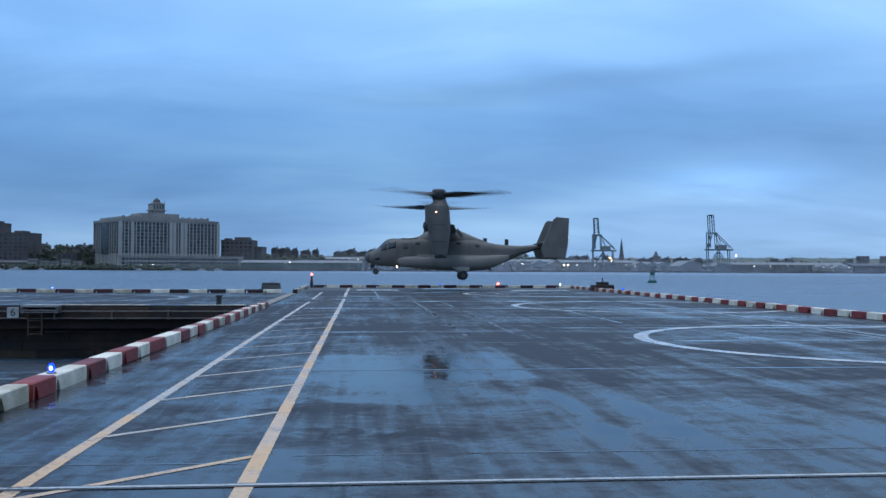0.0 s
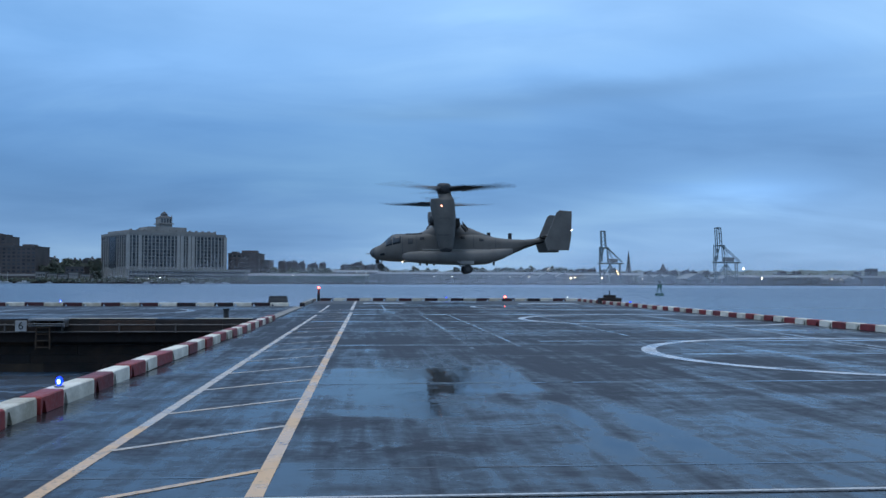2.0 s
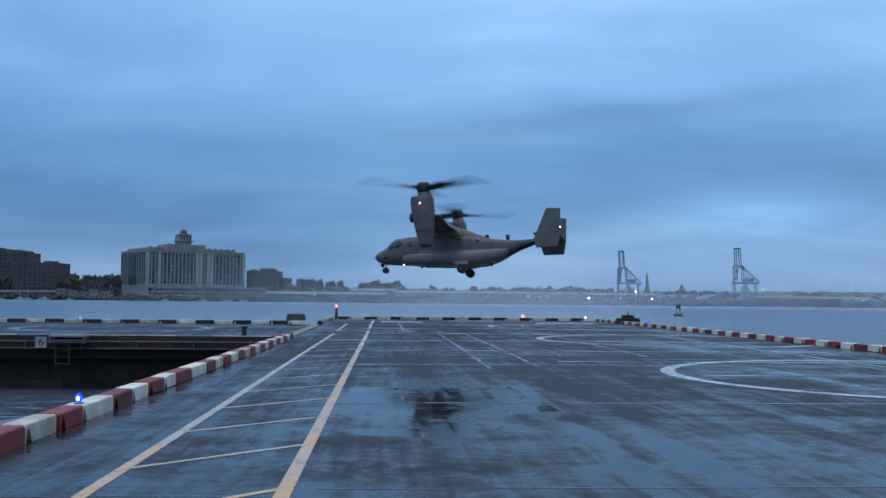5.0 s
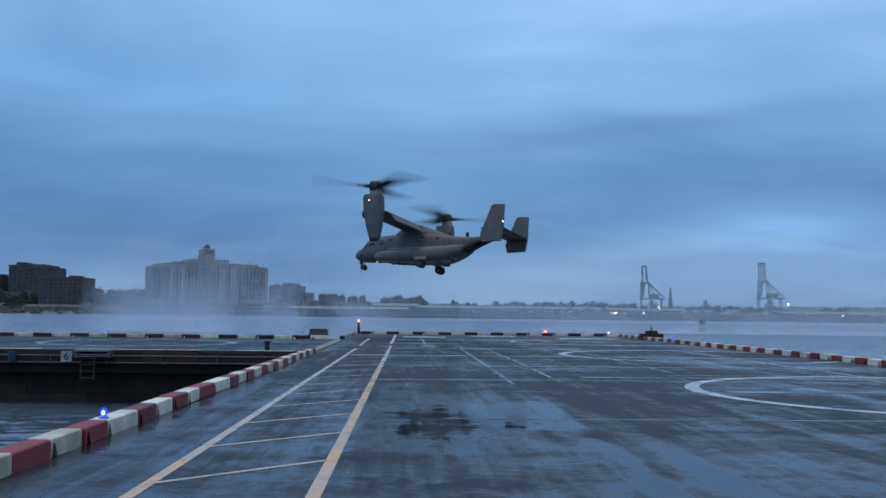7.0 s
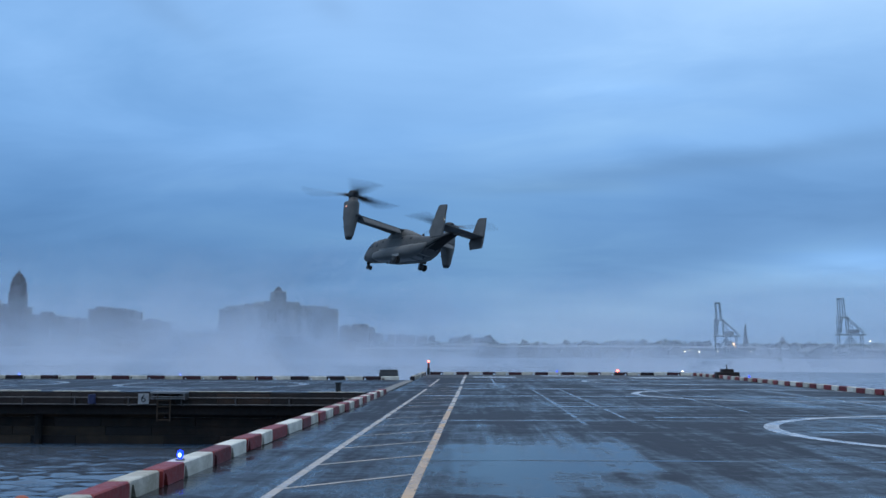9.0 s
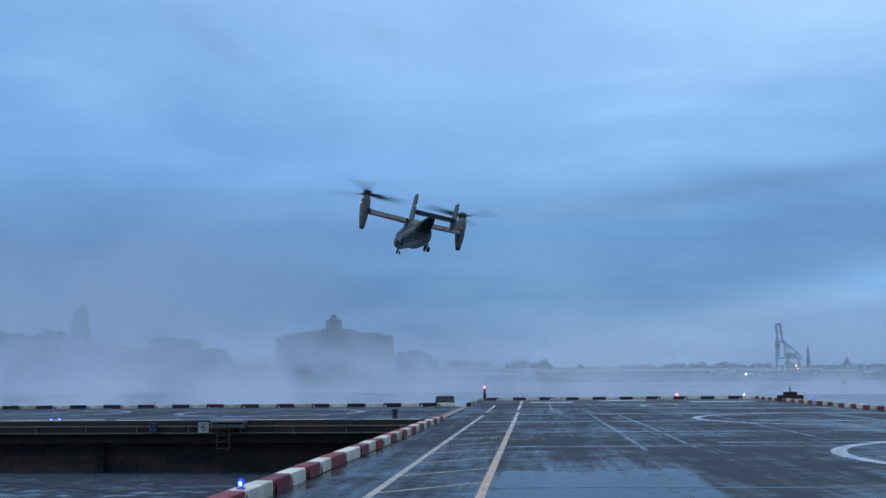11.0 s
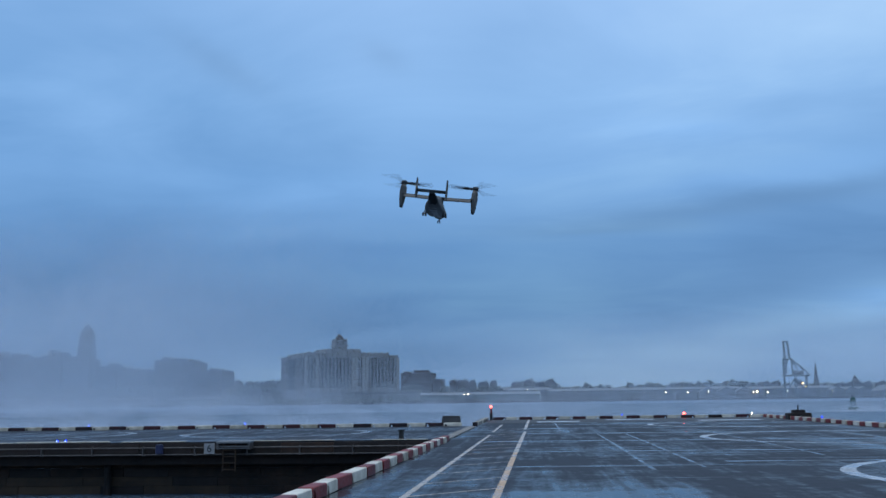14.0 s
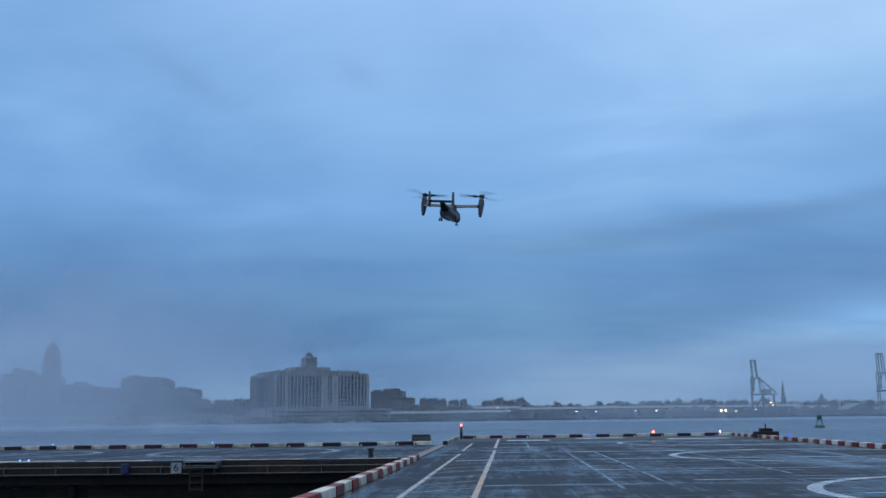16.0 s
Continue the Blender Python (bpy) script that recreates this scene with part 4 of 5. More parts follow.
def tower_with_spire(name, label, a, d, w, h1, h2, mat_):
    t = thing(name, label, "tower", m=shore(a, d, -1.2))
    bm = BM()
    box(bm, -w / 2, w / 2, 0, w, 0, h1)
    part("wall", bm, mat_, t)
    bm = BM()
    loft(bm, [[(s * r, w / 2 + q * r, z) for s, q in ((-1, -1), (1, -1), (1, 1), (-1, 1))] for r, z in ((w * 0.46, h1 + 0.004), (w * 0.30, h1 + (h2 - h1) * 0.3), (w * 0.24, h1 + (h2 - h1) * 0.55), (0.15, h2))])
    part("spire", bm, DARK_ROOF, t)
    me = window_mesh(w * 0.22, h1 * 0.14)
    for k in range(4):
        for s in (-0.25, 0.25):
            piece("window", me, t, pose(s * w, 0, h1 * (0.2 + 0.2 * k)))


tower_with_spire("church", "dark church tower with a slender pointed spire", 206, 1100, 5.0, 17, 37, BRICK)


def stepped_tower(a, d, w, steps, label):
    """A tall block that draws in by steps to a pointed top; steps: (share of the width, foot, head)."""
    t = thing("office_tower", label, "tower", m=shore(a, d, -1.2))
    me = window_mesh(w * 0.08, 2.4)
    for k, (r, z0, z1) in enumerate(steps):
        bm = BM()
        h = w * r / 2
        box(bm, -h, h, w / 2 - h, w / 2 + h, z0 + 0.004 * k, z1)
        stage = part("stage", bm, BRICK, t)
        for i in range(4):
            z = z0 + 3.5
            while z < z1 - 2:
                piece("window", me, stage, pose((i - 1.5) * h * 0.45, w / 2 - h, z))
                z += 5.2
    z1, r = steps[-1][2], steps[-1][0]
    bm = BM()
    loft(bm, [[(s * q * w / 2, w / 2 + e * q * w / 2, z) for s, e in ((-1, -1), (1, -1), (1, 1), (-1, 1))] for q, z in ((r * 0.9, z1 + 0.03), (r * 0.75, z1 + 1.2), (r * 0.3, z1 + 2.4), (0.03, z1 + 6))])
    part("spire", bm, DARK_ROOF, t)


stepped_tower(-640, 1060, 15.5, ((1.0, 0, 74), (0.86, 74, 86), (0.68, 86, 92), (0.42, 92, 95)), "tall stone tower drawn in by steps far inland")
tower_with_spire("church", "small church with a steep roof far inland", 248, 1110, 6, 17, 23, BRICK)


def gable_shed(a, d, w, depth, h, label):
    t = thing("warehouse", label, "warehouse", "gabled wharf sheds", m=shore(a, d, -1.2))
    bm = BM()
    loft(bm, [[(-w / 2, y, 0), (w / 2, y, 0), (w / 2, y, h), (0, y, h + w * 0.24), (-w / 2, y, h)] for y in (0, depth)])
    part("wall", bm, SHED, t)
    for s in (-1, 1):
        bm = BM()
        loft(bm, [[(s * (w / 2 + 0.5), y, h - 0.2), (s * (w / 2 + 0.5), y, h + 0.1), (0, y, h + w * 0.24 + 0.45), (0, y, h + w * 0.24 + 0.1)] for y in (-0.5, depth + 0.5)])
        part("roof", bm, SHED_ROOF, t)
    bm = BM()
    box(bm, -w * 0.14, w * 0.14, -0.15, 0.05, 0, h * 0.72)
    part("door", bm, DARK_ROOF, t)
    for s in (-0.32, 0.32):
        bm = BM()
        box(bm, s * w - 1, s * w + 1, -0.12, 0.05, h * 0.4, h * 0.7)
        part("window", bm, PANE, t)


for k, (a, w, h) in enumerate(((80, 16.6, 6.2), (97, 16.6, 6.2), (114, 16.6, 6.2), (198, 11.4, 6.2), (209.5, 11.4, 6.2), (221, 11.4, 6.2), (248, 22, 5.0), (280, 14, 5.0), (381, 8, 4.8), (389.5, 8, 4.8), (398, 8, 4.8), (406.5, 8, 4.8))):
    gable_shed(a, 956 + (k % 2) * 2, w, 50, h, "pale metal wharf shed with a gabled roof and dark door")


def long_shed(a, w, h, depth, wall, roof, label, d=975, bays=20):
    t = thing("long_shed", label, "warehouse", "long wharf sheds", m=shore(a, d, -1.2))
    bm = BM()
    box(bm, -w / 2, w / 2, 0, depth, 0, h)
    part("wall", bm, wall, t)
    bm = BM()
    loft(bm, [[(-w / 2 - 0.6, y, z), (w / 2 + 0.6, y, z), (w / 2 + 0.6, y, z + 0.4), (-w / 2 - 0.6, y, z + 0.4)] for y, z in ((-1.0, h + 0.004), (depth / 2, h + 2.4), (depth + 1, h + 0.004))])
    part("roof", bm, roof, t)
    bm = BM()
    box(bm, -w / bays * 0.3, w / bays * 0.3, -0.15, 0.1, 0, h * 0.7)
    me = mesh_of("bay_door", bm, DARK_ROOF)
    for i in range(bays):
        piece("bay_door", me, t, pose(-w / 2 + (i + 0.5) * w / bays, 0, 0))


long_shed(18, 190, 8.8, 40, SHED, SHED_ROOF, "long pale wharf shed with a lit front", 985, 24)
long_shed(160, 80, 8.2, 30, SHED, SHED_ROOF, "long pale wharf shed beside the container cranes", 985, 12)
long_shed(345, 130, 6.6, 30, BRICK, SHED_ROOF, "low brown wharf shed with a pale roof", 975, 18)
long_shed(480, 120, 6.0, 30, BRICK, DARK_ROOF, "low brown wharf shed with a dark roof", 975, 16)
long_shed(-142, 120, 6.5, 18, GREEN_WALL, SHED_ROOF, "long low green pier shed with a pale roof edge", 955, 22)
long_shed(-98, 46, 10.5, 30, SHED, SHED_ROOF, "pale arched pier shed", 990, 6)
long_shed(-440, 90, 5.5, 20, BRICK, DARK_ROOF, "low brown boathouse on the bank", 975, 14)
long_shed(-600, 180, 6.5, 20, BRICK, DARK_ROOF, "low brown sheds on the bank", 975, 20)


def build_crane(a, d, s, label):
    """A ship-to-shore gantry crane with its boom raised."""
    t = thing("container_crane", label, "crane", "container cranes", m=shore(a, d, -1.2))

    def bar(name, p, q, r):
        bm = BM()
        rod(bm, [c * s for c in p], [c * s for c in q], r * s, 6)
        part(name, bm, CRANE_BLUE, t)

    for y in (0, 7):
        for x in (0, 22, 11):
            bar("leg", (x, y, 0), (x if x != 22 else 21.5, y, 22 if x else 40), 0.55)
        bar("cross_beam", (-2, y, 22), (25, y, 22), 0.8)
        bar("brace", (0, y, 4), (11, y, 20), 0.45)
        bar("brace", (22, y, 4), (11, y, 20), 0.45)
        bar("apex_leg", (0, y, 22), (4, y, 39), 0.5)
        bar("apex_leg", (9, y, 22), (8, y, 39), 0.45)
        bar("boom", (2.2, y, 24), (0.6 + 0.4, y, 57), 0.5)
        bar("boom", (6.4, y, 38), (5.2, y, 57), 0.5)
        bar("backstay", (8, y, 39), (24, y, 23.5), 0.4)
        bar("backstay", (8, y, 39), (15, y, 23.5), 0.3)
        bar("top_tie", (1, y, 39), (9, y, 39), 0.6)
        bar("boom_tie", (1.0, y, 57), (5.3, y, 57), 0.6)
        for k in range(4):
            z = 40 + 4.2 * k
            bar("boom_lacing", (1.4, y, z), (5.8, y, z + 4.2), 0.14)
    for x, z in ((0, 22), (22, 22), (11, 8), (4, 39), (1, 57)):
        bar("tie_beam", (x, 0, z), (x, 7, z), 0.7)
    bm = BM()
    box(bm, 9 * s, 19 * s, 1 * s, 6 * s, 23 * s, 27 * s, 0.2)
    part("machine_house", bm, SHED, t)


build_crane(152, 965, 0.93, "blue-grey steel container crane with its boom raised")
build_crane(265.5, 955, 0.985, "tall blue-grey steel container crane with its boom raised")


def build_woods(a0, a1, d, h0, h1, count, seed, name, label):
    """Broken tree masses on the far bank, as loose leaf clumps."""
    rng = random.Random(seed)
    verts, faces = [], []
    x = a0
    while x < a1:
        cw = rng.uniform(6, 15)
        h = rng.uniform(h0, h1)
        for _ in range(count):
            u, v = rng.uniform(-0.6, 0.6), rng.random()
            while u * u / 0.36 + v * v > 1:
                u, v = rng.uniform(-0.6, 0.6), rng.random()
            c = Vector((x + u * cw * (1.15 - 0.30 * v), d + rng.uniform(-6, 6), h * (0.03 + 0.95 * v)))
            s = rng.uniform(0.9, 2.2)
            i = len(verts)
            for _k in range(4):
                verts.append(c + Vector((rng.uniform(-s, s), rng.uniform(-s, s), rng.uniform(-s, s))))
            faces += [(i, i + 1, i + 2), (i, i + 2, i + 3), (i, i + 3, i + 1), (i + 1, i + 3, i + 2)]
        x += cw * rng.uniform(0.35, 0.7)
    me = bpy.data.meshes.new(name)
    me.from_pydata([tuple(v) for v in verts], [], faces)
    me.materials.append(LEAVES)
    ob = new(name, me)
    ob.matrix_basis = shore(0, 0, -1.2)
    return tagged(ob, label, "trees", kind="stuff")


build_woods(-700, -330, 1025, 17, 26, 420, 5, "far_trees", "dark waterfront trees between the buildings")
build_woods(-215, 70, 1060, 11, 18, 420, 6, "far_trees", "dark rounded trees along the far skyline")
build_woods(60, 135, 1050, 13, 19, 420, 7, "far_trees", "taller grove of dark trees behind the sheds")
build_woods(130, 640, 1130, 6, 11.5, 260, 8, "far_trees", "low dark trees along the far skyline")
build_woods(-460, -200, 952, 2, 5.5, 60, 9, "far_trees", "low waterfront bushes and small trees")


def far_hill():
    bm = BM()
    n = 900
    top, low = [], []
    for i in range(n + 1):
        a = -1300 + 2600 * i / n
        z = 17.5 + 4 * noise.noise((a * 0.006, 3.3, 0)) + 3 * noise.noise((a * 0.05, 9.1, 0)) + 3 * noise.noise((a * 0.12, 4.1, 0)) + 2 * noise.noise((a * 0.31, 7.7, 0))
        top.append(bm.verts.new((a, 1500, z)))
        low.append(bm.verts.new((a, 1200, -1.3)))
    for i in range(n):
        bm.faces.new((low[i], low[i + 1], top[i + 1], top[i]))
    ob = part("far_hill", bm, LEAVES, label="low wooded rise on the horizon")
    ob.matrix_basis = shore(0, 0)
    tagged(ob, kind="structure", category="backdrop")


far_hill()


def wharf_lamp(a, d, z, r, mat_, label):
    t = thing("wharf_lamp", label, "lamp", "wharf lamps", m=shore(a, d, -1.2))
    bm = BM()
    rod(bm, (0, 0, 0), (0, 0, z), 0.16, 6)
    part("pole", bm, STEEL, t)
    bm = BM()
    ball(bm, (0, -0.3, z), r * 0.52, 2)
    part("lamp", bm, mat_, t)


LAMP = "lit wharf lamp on a pole along the far bank"
for a in (-16, 2, 20, 40, 60, 79):
    wharf_lamp(a, 950.5, 6.4, 0.62, WHITE_GLOW, LAMP)
for a, z, r, w in ((120, 5.5, 0.85, 1), (124, 5.8, 0.9, 1), (133, 5.4, 0.6, 0), (151, 5.6, 0.6, 0), (182, 5.4, 0.65, 0), (191, 5.2, 0.5, 0), (167, 12.5, 1.0, 2), (169, 10.0, 0.7, 2), (97, 14.0, 0.5, 0), (-93, 10.2, 0.5, 0), (-84, 10.2, 0.45, 0), (-152, 7.0, 0.5, 0), (-156, 7.0, 0.5, 0), (291, 15.5, 1.0, 0), (309, 5.5, 0.6, 0), (325, 5.5, 0.5, 0), (343, 5.5, 0.6, 0), (361, 5.0, 0.45, 0), (378, 5.0, 0.45, 0), (387, 5.0, 0.4, 0), (403, 5.0, 0.4, 0), (-288, 4.5, 0.3, 0), (-274, 4.5, 0.28, 0), (-262, 4.8, 0.22, 0), (-310, 4.2, 0.28, 0), (-300, 3.6, 0.2, 0), (-232, 4.0, 0.2, 0), (440, 5, 0.45, 0), (470, 5, 0.45, 0)):
    wharf_lamp(a, 948.5 if w != 2 else 958, z, r, (WHITE_GLOW, WARM_GLOW, ORANGE_GLOW)[w], LAMP)


def small_boat(a, d, s, mast):
    t = thing("moored_boat", "small white boat moored at the far bank", "boat", "moored boats", m=shore(a, d, WATER_Z, (a * 7) % 50 - 25))
    bm = BM()
    loft(bm, [[(x * s, y * s * k, z * s) for x, y, z in ((-3.6, -1, 0.9), (2.4, -1.1, 1.0), (4.3, 0, 1.3), (2.4, 1.1, 1.0), (-3.6, 1, 0.9))] if k == 1 else [(x * s, y * s * 0.7, -0.3 * s) for x, y in ((-3.4, -1), (2.0, -1.0), (3.4, 0), (2.0, 1.0), (-3.4, 1))] for k in (0, 1)])
    part("hull", bm, BOAT_WHITE, t)
    bm = BM()
    box(bm, -1.6 * s, 1.2 * s, -0.7 * s, 0.7 * s, 0.9 * s, 1.9 * s, 0.1)
    part("cabin", bm, BOAT_WHITE, t)
    if mast:
        bm = BM()
        rod(bm, (0.3, 0, 1.9 * s), (0.3, 0, mast), 0.12, 6)
        part("mast", bm, BOAT_WHITE, t)


rng_boats = random.Random(12)
for k in range(24):
    small_boat(-640 + 250 * rng_boats.random(), rng_boats.uniform(930, 946), rng_boats.uniform(0.6, 1.5), rng_boats.choice((0, 0, 0, 9, 12, 15)))
for a in (-300, -262, -238, -222):
    small_boat(a, 942, 1.1, 0)


# ---- the tiltrotor aircraft ----
STATIONS = (  # along, top, bottom, half width, squareness
    (6.42, 1.98, 1.80, 0.06, 2.0), (6.25, 2.18, 1.52, 0.34, 2.0), (5.95, 2.36, 1.34, 0.58, 2.1), (5.5, 2.55, 1.22, 0.80, 2.2),
    (5.1, 2.88, 1.16, 0.94, 2.3), (4.75, 3.24, 1.13, 1.02, 2.4), (4.4, 3.46, 1.11, 1.08, 2.5), (3.8, 3.50, 1.09, 1.14, 3.4),
    (2.6, 3.50, 1.05, 1.17, 4.2), (1.4, 3.58, 1.00, 1.17, 4.2), (0.0, 3.66, 0.94, 1.17, 4.2), (-1.6, 3.66, 0.88, 1.17, 4.2),
    (-3.0, 3.46, 0.86, 1.17, 4.2), (-4.0, 3.26, 0.98, 1.15, 4.0), (-5.0, 3.12, 1.30, 1.10, 3.8), (-6.0, 3.04, 1.78, 1.00, 3.6),
    (-7.0, 3.02, 2.24, 0.87, 3.3), (-8.0, 3.10, 2.60, 0.69, 3.0), (-9.0, 3.22, 2.84, 0.46, 2.4), (-9.8, 3.26, 2.95, 0.24, 2.2))


def station(y):
    ys = [s[0] for s in STATIONS][::-1]
    return [float(np.interp(y, ys, [s[k] for s in STATIONS][::-1])) for k in (1, 2, 3, 4)]


def skin(y, ang, off=0.0):
    """A point of the fuselage skin; ang in degrees, 0 to starboard, 90 on top."""
    top, bot, hw, n = station(y)
    c, s = math.cos(radians(ang)), math.sin(radians(ang))
    e = 2.0 / n
    x = (hw + off) * math.copysign(abs(c) ** e, c)
    z = (top + bot) / 2 + ((top - bot) / 2 + off) * math.copysign(abs(s) ** e, s)
    return (x, y, z)


def patch(name, parent, material, y0, y1, a0, a1, off=0.012, label="", rows=5, cols=6):
    """A plate on the fuselage skin; the ends may be angles or pairs (at y0, at y1)."""
    a0 = a0 if isinstance(a0, tuple) else (a0, a0)
    a1 = a1 if isinstance(a1, tuple) else (a1, a1)
    bm = BM()
    rings = []
    for o in (off, -0.03):
        for i in range(rows):
            f = i / (rows - 1)
            y = y0 + (y1 - y0) * f
            lo, hi = a0[0] + (a0[1] - a0[0]) * f, a1[0] + (a1[1] - a1[0]) * f
            rings.append([bm.verts.new(skin(y, lo + (hi - lo) * j / (cols - 1), o)) for j in range(cols)])
    for i in range(rows - 1):
        for j in range(cols - 1):
            bm.faces.new((rings[i][j], rings[i][j + 1], rings[i + 1][j + 1], rings[i + 1][j]))
    k = rows
    for i in range(rows - 1):
        for j in (0, cols - 1):
            bm.faces.new((rings[i][j], rings[i + 1][j], rings[k + i + 1][j], rings[k + i][j]))
    for j in range(cols - 1):
        for i in (0, rows - 1):
            bm.faces.new((rings[i][j], rings[i][j + 1], rings[k + i][j + 1], rings[k + i][j]))
    return part(name, bm, material, parent, label, True)


def slab(bm, pts, thick, axis):
    """A flat plate with bevelled rim from an outline, thick along axis 0 (x) or 2 (z)."""
    c = [sum(p[i] for p in pts) / len(pts) for i in range(3)]
    rings = []
    for o, k in ((-0.5, 0.975), (-0.25, 1.0), (0.25, 1.0), (0.5, 0.975)):
        ring = []
        for p in pts:
            q = [c[i] + (p[i] - c[i]) * k for i in range(3)]
            q[axis] += o * thick
            ring.append(tuple(q))
        rings.append(ring)
    return loft(bm, rings)


def wheel(parent, x, y, z, r, w):
    bm = BM()
    rod(bm, (x - w / 2, y, z), (x + w / 2, y, z), r * 0.94, 20)
    bmesh.ops.bevel(bm, geom=[e for e in bm.edges if len(e.link_faces) == 2 and max(len(f.verts) for f in e.link_faces) > 4], offset=w * 0.22, segments=2, affect="EDGES")
    tyre = part("wheel", bm, RUBBER, parent)
    bm = BM()
    rod(bm, (x - w / 2 - 0.012, y, z), (x + w / 2 + 0.012, y, z), r * 0.42, 14)
    part("rim", bm, GREY_DARK, tyre)


def build_aircraft():
    t = thing("tiltrotor_aircraft", "grey military tiltrotor with upright nacelles and wheels down, hovering", "aircraft")
    bm = BM()
    loft(bm, [[skin(s[0], 360 * k / 40) for k in range(40)] for s in STATIONS])
    part("fuselage", bm, GREY_SKIN, t, smooth=True)
    # side sponsons
    for s in (-1, 1):
        bm = BM()
        rings = []
        for y, hw, z0, z1 in ((3.6, 0.05, 1.35, 1.75), (3.0, 0.42, 1.10, 1.92), (1.8, 0.72, 0.95, 2.02), (0, 0.84, 0.86, 2.05), (-2.4, 0.84, 0.80, 2.08), (-3.8, 0.70, 0.90, 2.14), (-5.0, 0.40, 1.30, 2.2), (-5.9, 0.05, 1.8, 2.2)):
            ring = []
            for k in range(20):
                a = 2 * math.pi * k / 20
                ring.append((s * (1.08 + hw * 1.0 * math.copysign(abs(math.cos(a)) ** 0.75, math.cos(a))), y, (z0 + z1) / 2 + (z1 - z0) / 2 * math.copysign(abs(math.sin(a)) ** 0.75, math.sin(a))))
            rings.append(ring)
        loft(bm, rings)
        part("sponson", bm, GREY_BELLY, t, smooth=True)
        # pale strip along the sponson's upper edge
        bm = BM()
        box(bm, s * 1.2 - 0.32, s * 1.2 + 0.42 if s > 0 else s * 1.2 + 0.32, -4.0, 1.9, 2.02, 2.13, 0.03)
        part("sponson_cap", bm, GREY_LIGHT, t)
        # gear door and stub
        bm = BM()
        box(bm, s * 2.0 - 0.03, s * 2.0 + 0.03, -2.5, -1.35, 0.82, 1.12, 0.02)
        part("gear_door", bm, GREY_LIGHT, t, "pale open gear door")
    # glazing
    for s in (0, 1):
        def ang(a, b):
            return (180 - b, 180 - a) if s else (a, b)
        lo, hi = ang(52, 86)
        patch("windscreen", t, WINDOW_DARK, 5.12, 4.42, lo, hi)
        lo, hi = ang(8, 48)
        patch("side_window", t, WINDOW_DARK, 5.0, 4.48, (lo + 8, lo) if not s else lo, hi if not s else (hi - 8, hi))
        lo, hi = ang(8, 46)
        patch("side_window", t, WINDOW_DARK, 4.40, 3.72, lo, hi)
        lo, hi = ang(-24, -8)
        patch("chin_window", t, WINDOW_DARK, 5.5, 5.1, lo, hi)
        for y in (1.9, -1.6, -3.2):
            lo, hi = ang(16, 30)
            patch("cabin_window", t, BLACK, y + 0.19, y - 0.19, lo, hi, 0.01)
    patch("roof_hatch", t, BLACK, 3.3, 1.9, 62, 118, 0.05, "black roof hatch")
    # lighter than the skin around it: light from below put into the colour
    patch("belly_skin", t, GREY_LIGHT, 3.4, -4.6, 208, 332, 0.008, "belly in paler grey that stands in for bounced light", rows=12, cols=10)
    patch("loading_ramp", t, RAMP_BLACK, -4.7, -9.2, 196, 344, 0.015, "dark underside of the rear loading ramp")
    patch("roof_stripe", t, GREY_DARK, 4.30, 3.32, 66, 114, 0.008)
    for y in (3.58, 2.42, 0.62, -2.5, -4.4):
        patch("panel_seam", t, GREY_DARK, y, y - 0.045, -38, 218, 0.006, rows=2, cols=24)
    for s in (0, 1):
        patch("side_panel", t, GREY_DARK, 3.1, 2.66, 152 if s else 4, 176 if s else 28, 0.007)
    patch("nose_cap", t, GREY_DARK, 6.4, 5.98, 0, 360, 0.006, cols=24)
    # wing, swept a little forward, with its root fairing
    bm = BM()
    rings = []
    for x in (-7.0, -5.0, -2.5, -1.2, 1.2, 2.5, 5.0, 7.0):
        ax = abs(x)
        lead, trail = 0.95 + 0.06 * ax, -1.45 + 0.06 * ax
        zc = 4.10 + 0.035 * ax
        th = 0.34 if ax > 2 else 0.40
        ring = []
        for k in range(16):
            a = 2 * math.pi * k / 16
            c, sn = math.cos(a), math.sin(a)
            ring.append((x, (lead + trail) / 2 + (lead - trail) / 2 * c, zc + th * (0.55 + 0.45 * c) * sn * 1.2 + 0.05))
        rings.append(ring)
    loft(bm, rings)
    part("wing", bm, GREY_SKIN, t, smooth=True)
    bm = BM()
    rings = []
    for y, hw, zt in ((2.6, 0.25, 3.48), (1.8, 0.8, 3.72), (1.0, 1.05, 4.25), (0.2, 1.12, 4.52), (-0.8, 1.12, 4.52), (-1.8, 1.05, 4.22), (-3.0, 0.8, 3.72), (-4.4, 0.25, 3.2)):
        rings.append([(hw * math.cos(radians(a)), y, 3.0 + (zt - 3.0) * max(0.0, math.sin(radians(a))) ** 0.55) for a in range(0, 181, 12)] + [(-hw * 0.6, y, 2.95), (hw * 0.6, y, 2.95)])
    loft(bm, rings)
    part("wing_fairing", bm, GREY_SKIN, t, smooth=True)
    for s in (-1, 1):
        for x0, x1 in ((1.5, 4.1), (4.2, 6.5)):
            bm = BM()
            slab(bm, [(s * x0, -1.40, 4.12), (s * x1, -1.26, 4.17), (s * x1, -1.74, 3.60), (s * x0, -1.88, 3.54)], 0.10, 2)
            part("flap", bm, GREY_SKIN, t)
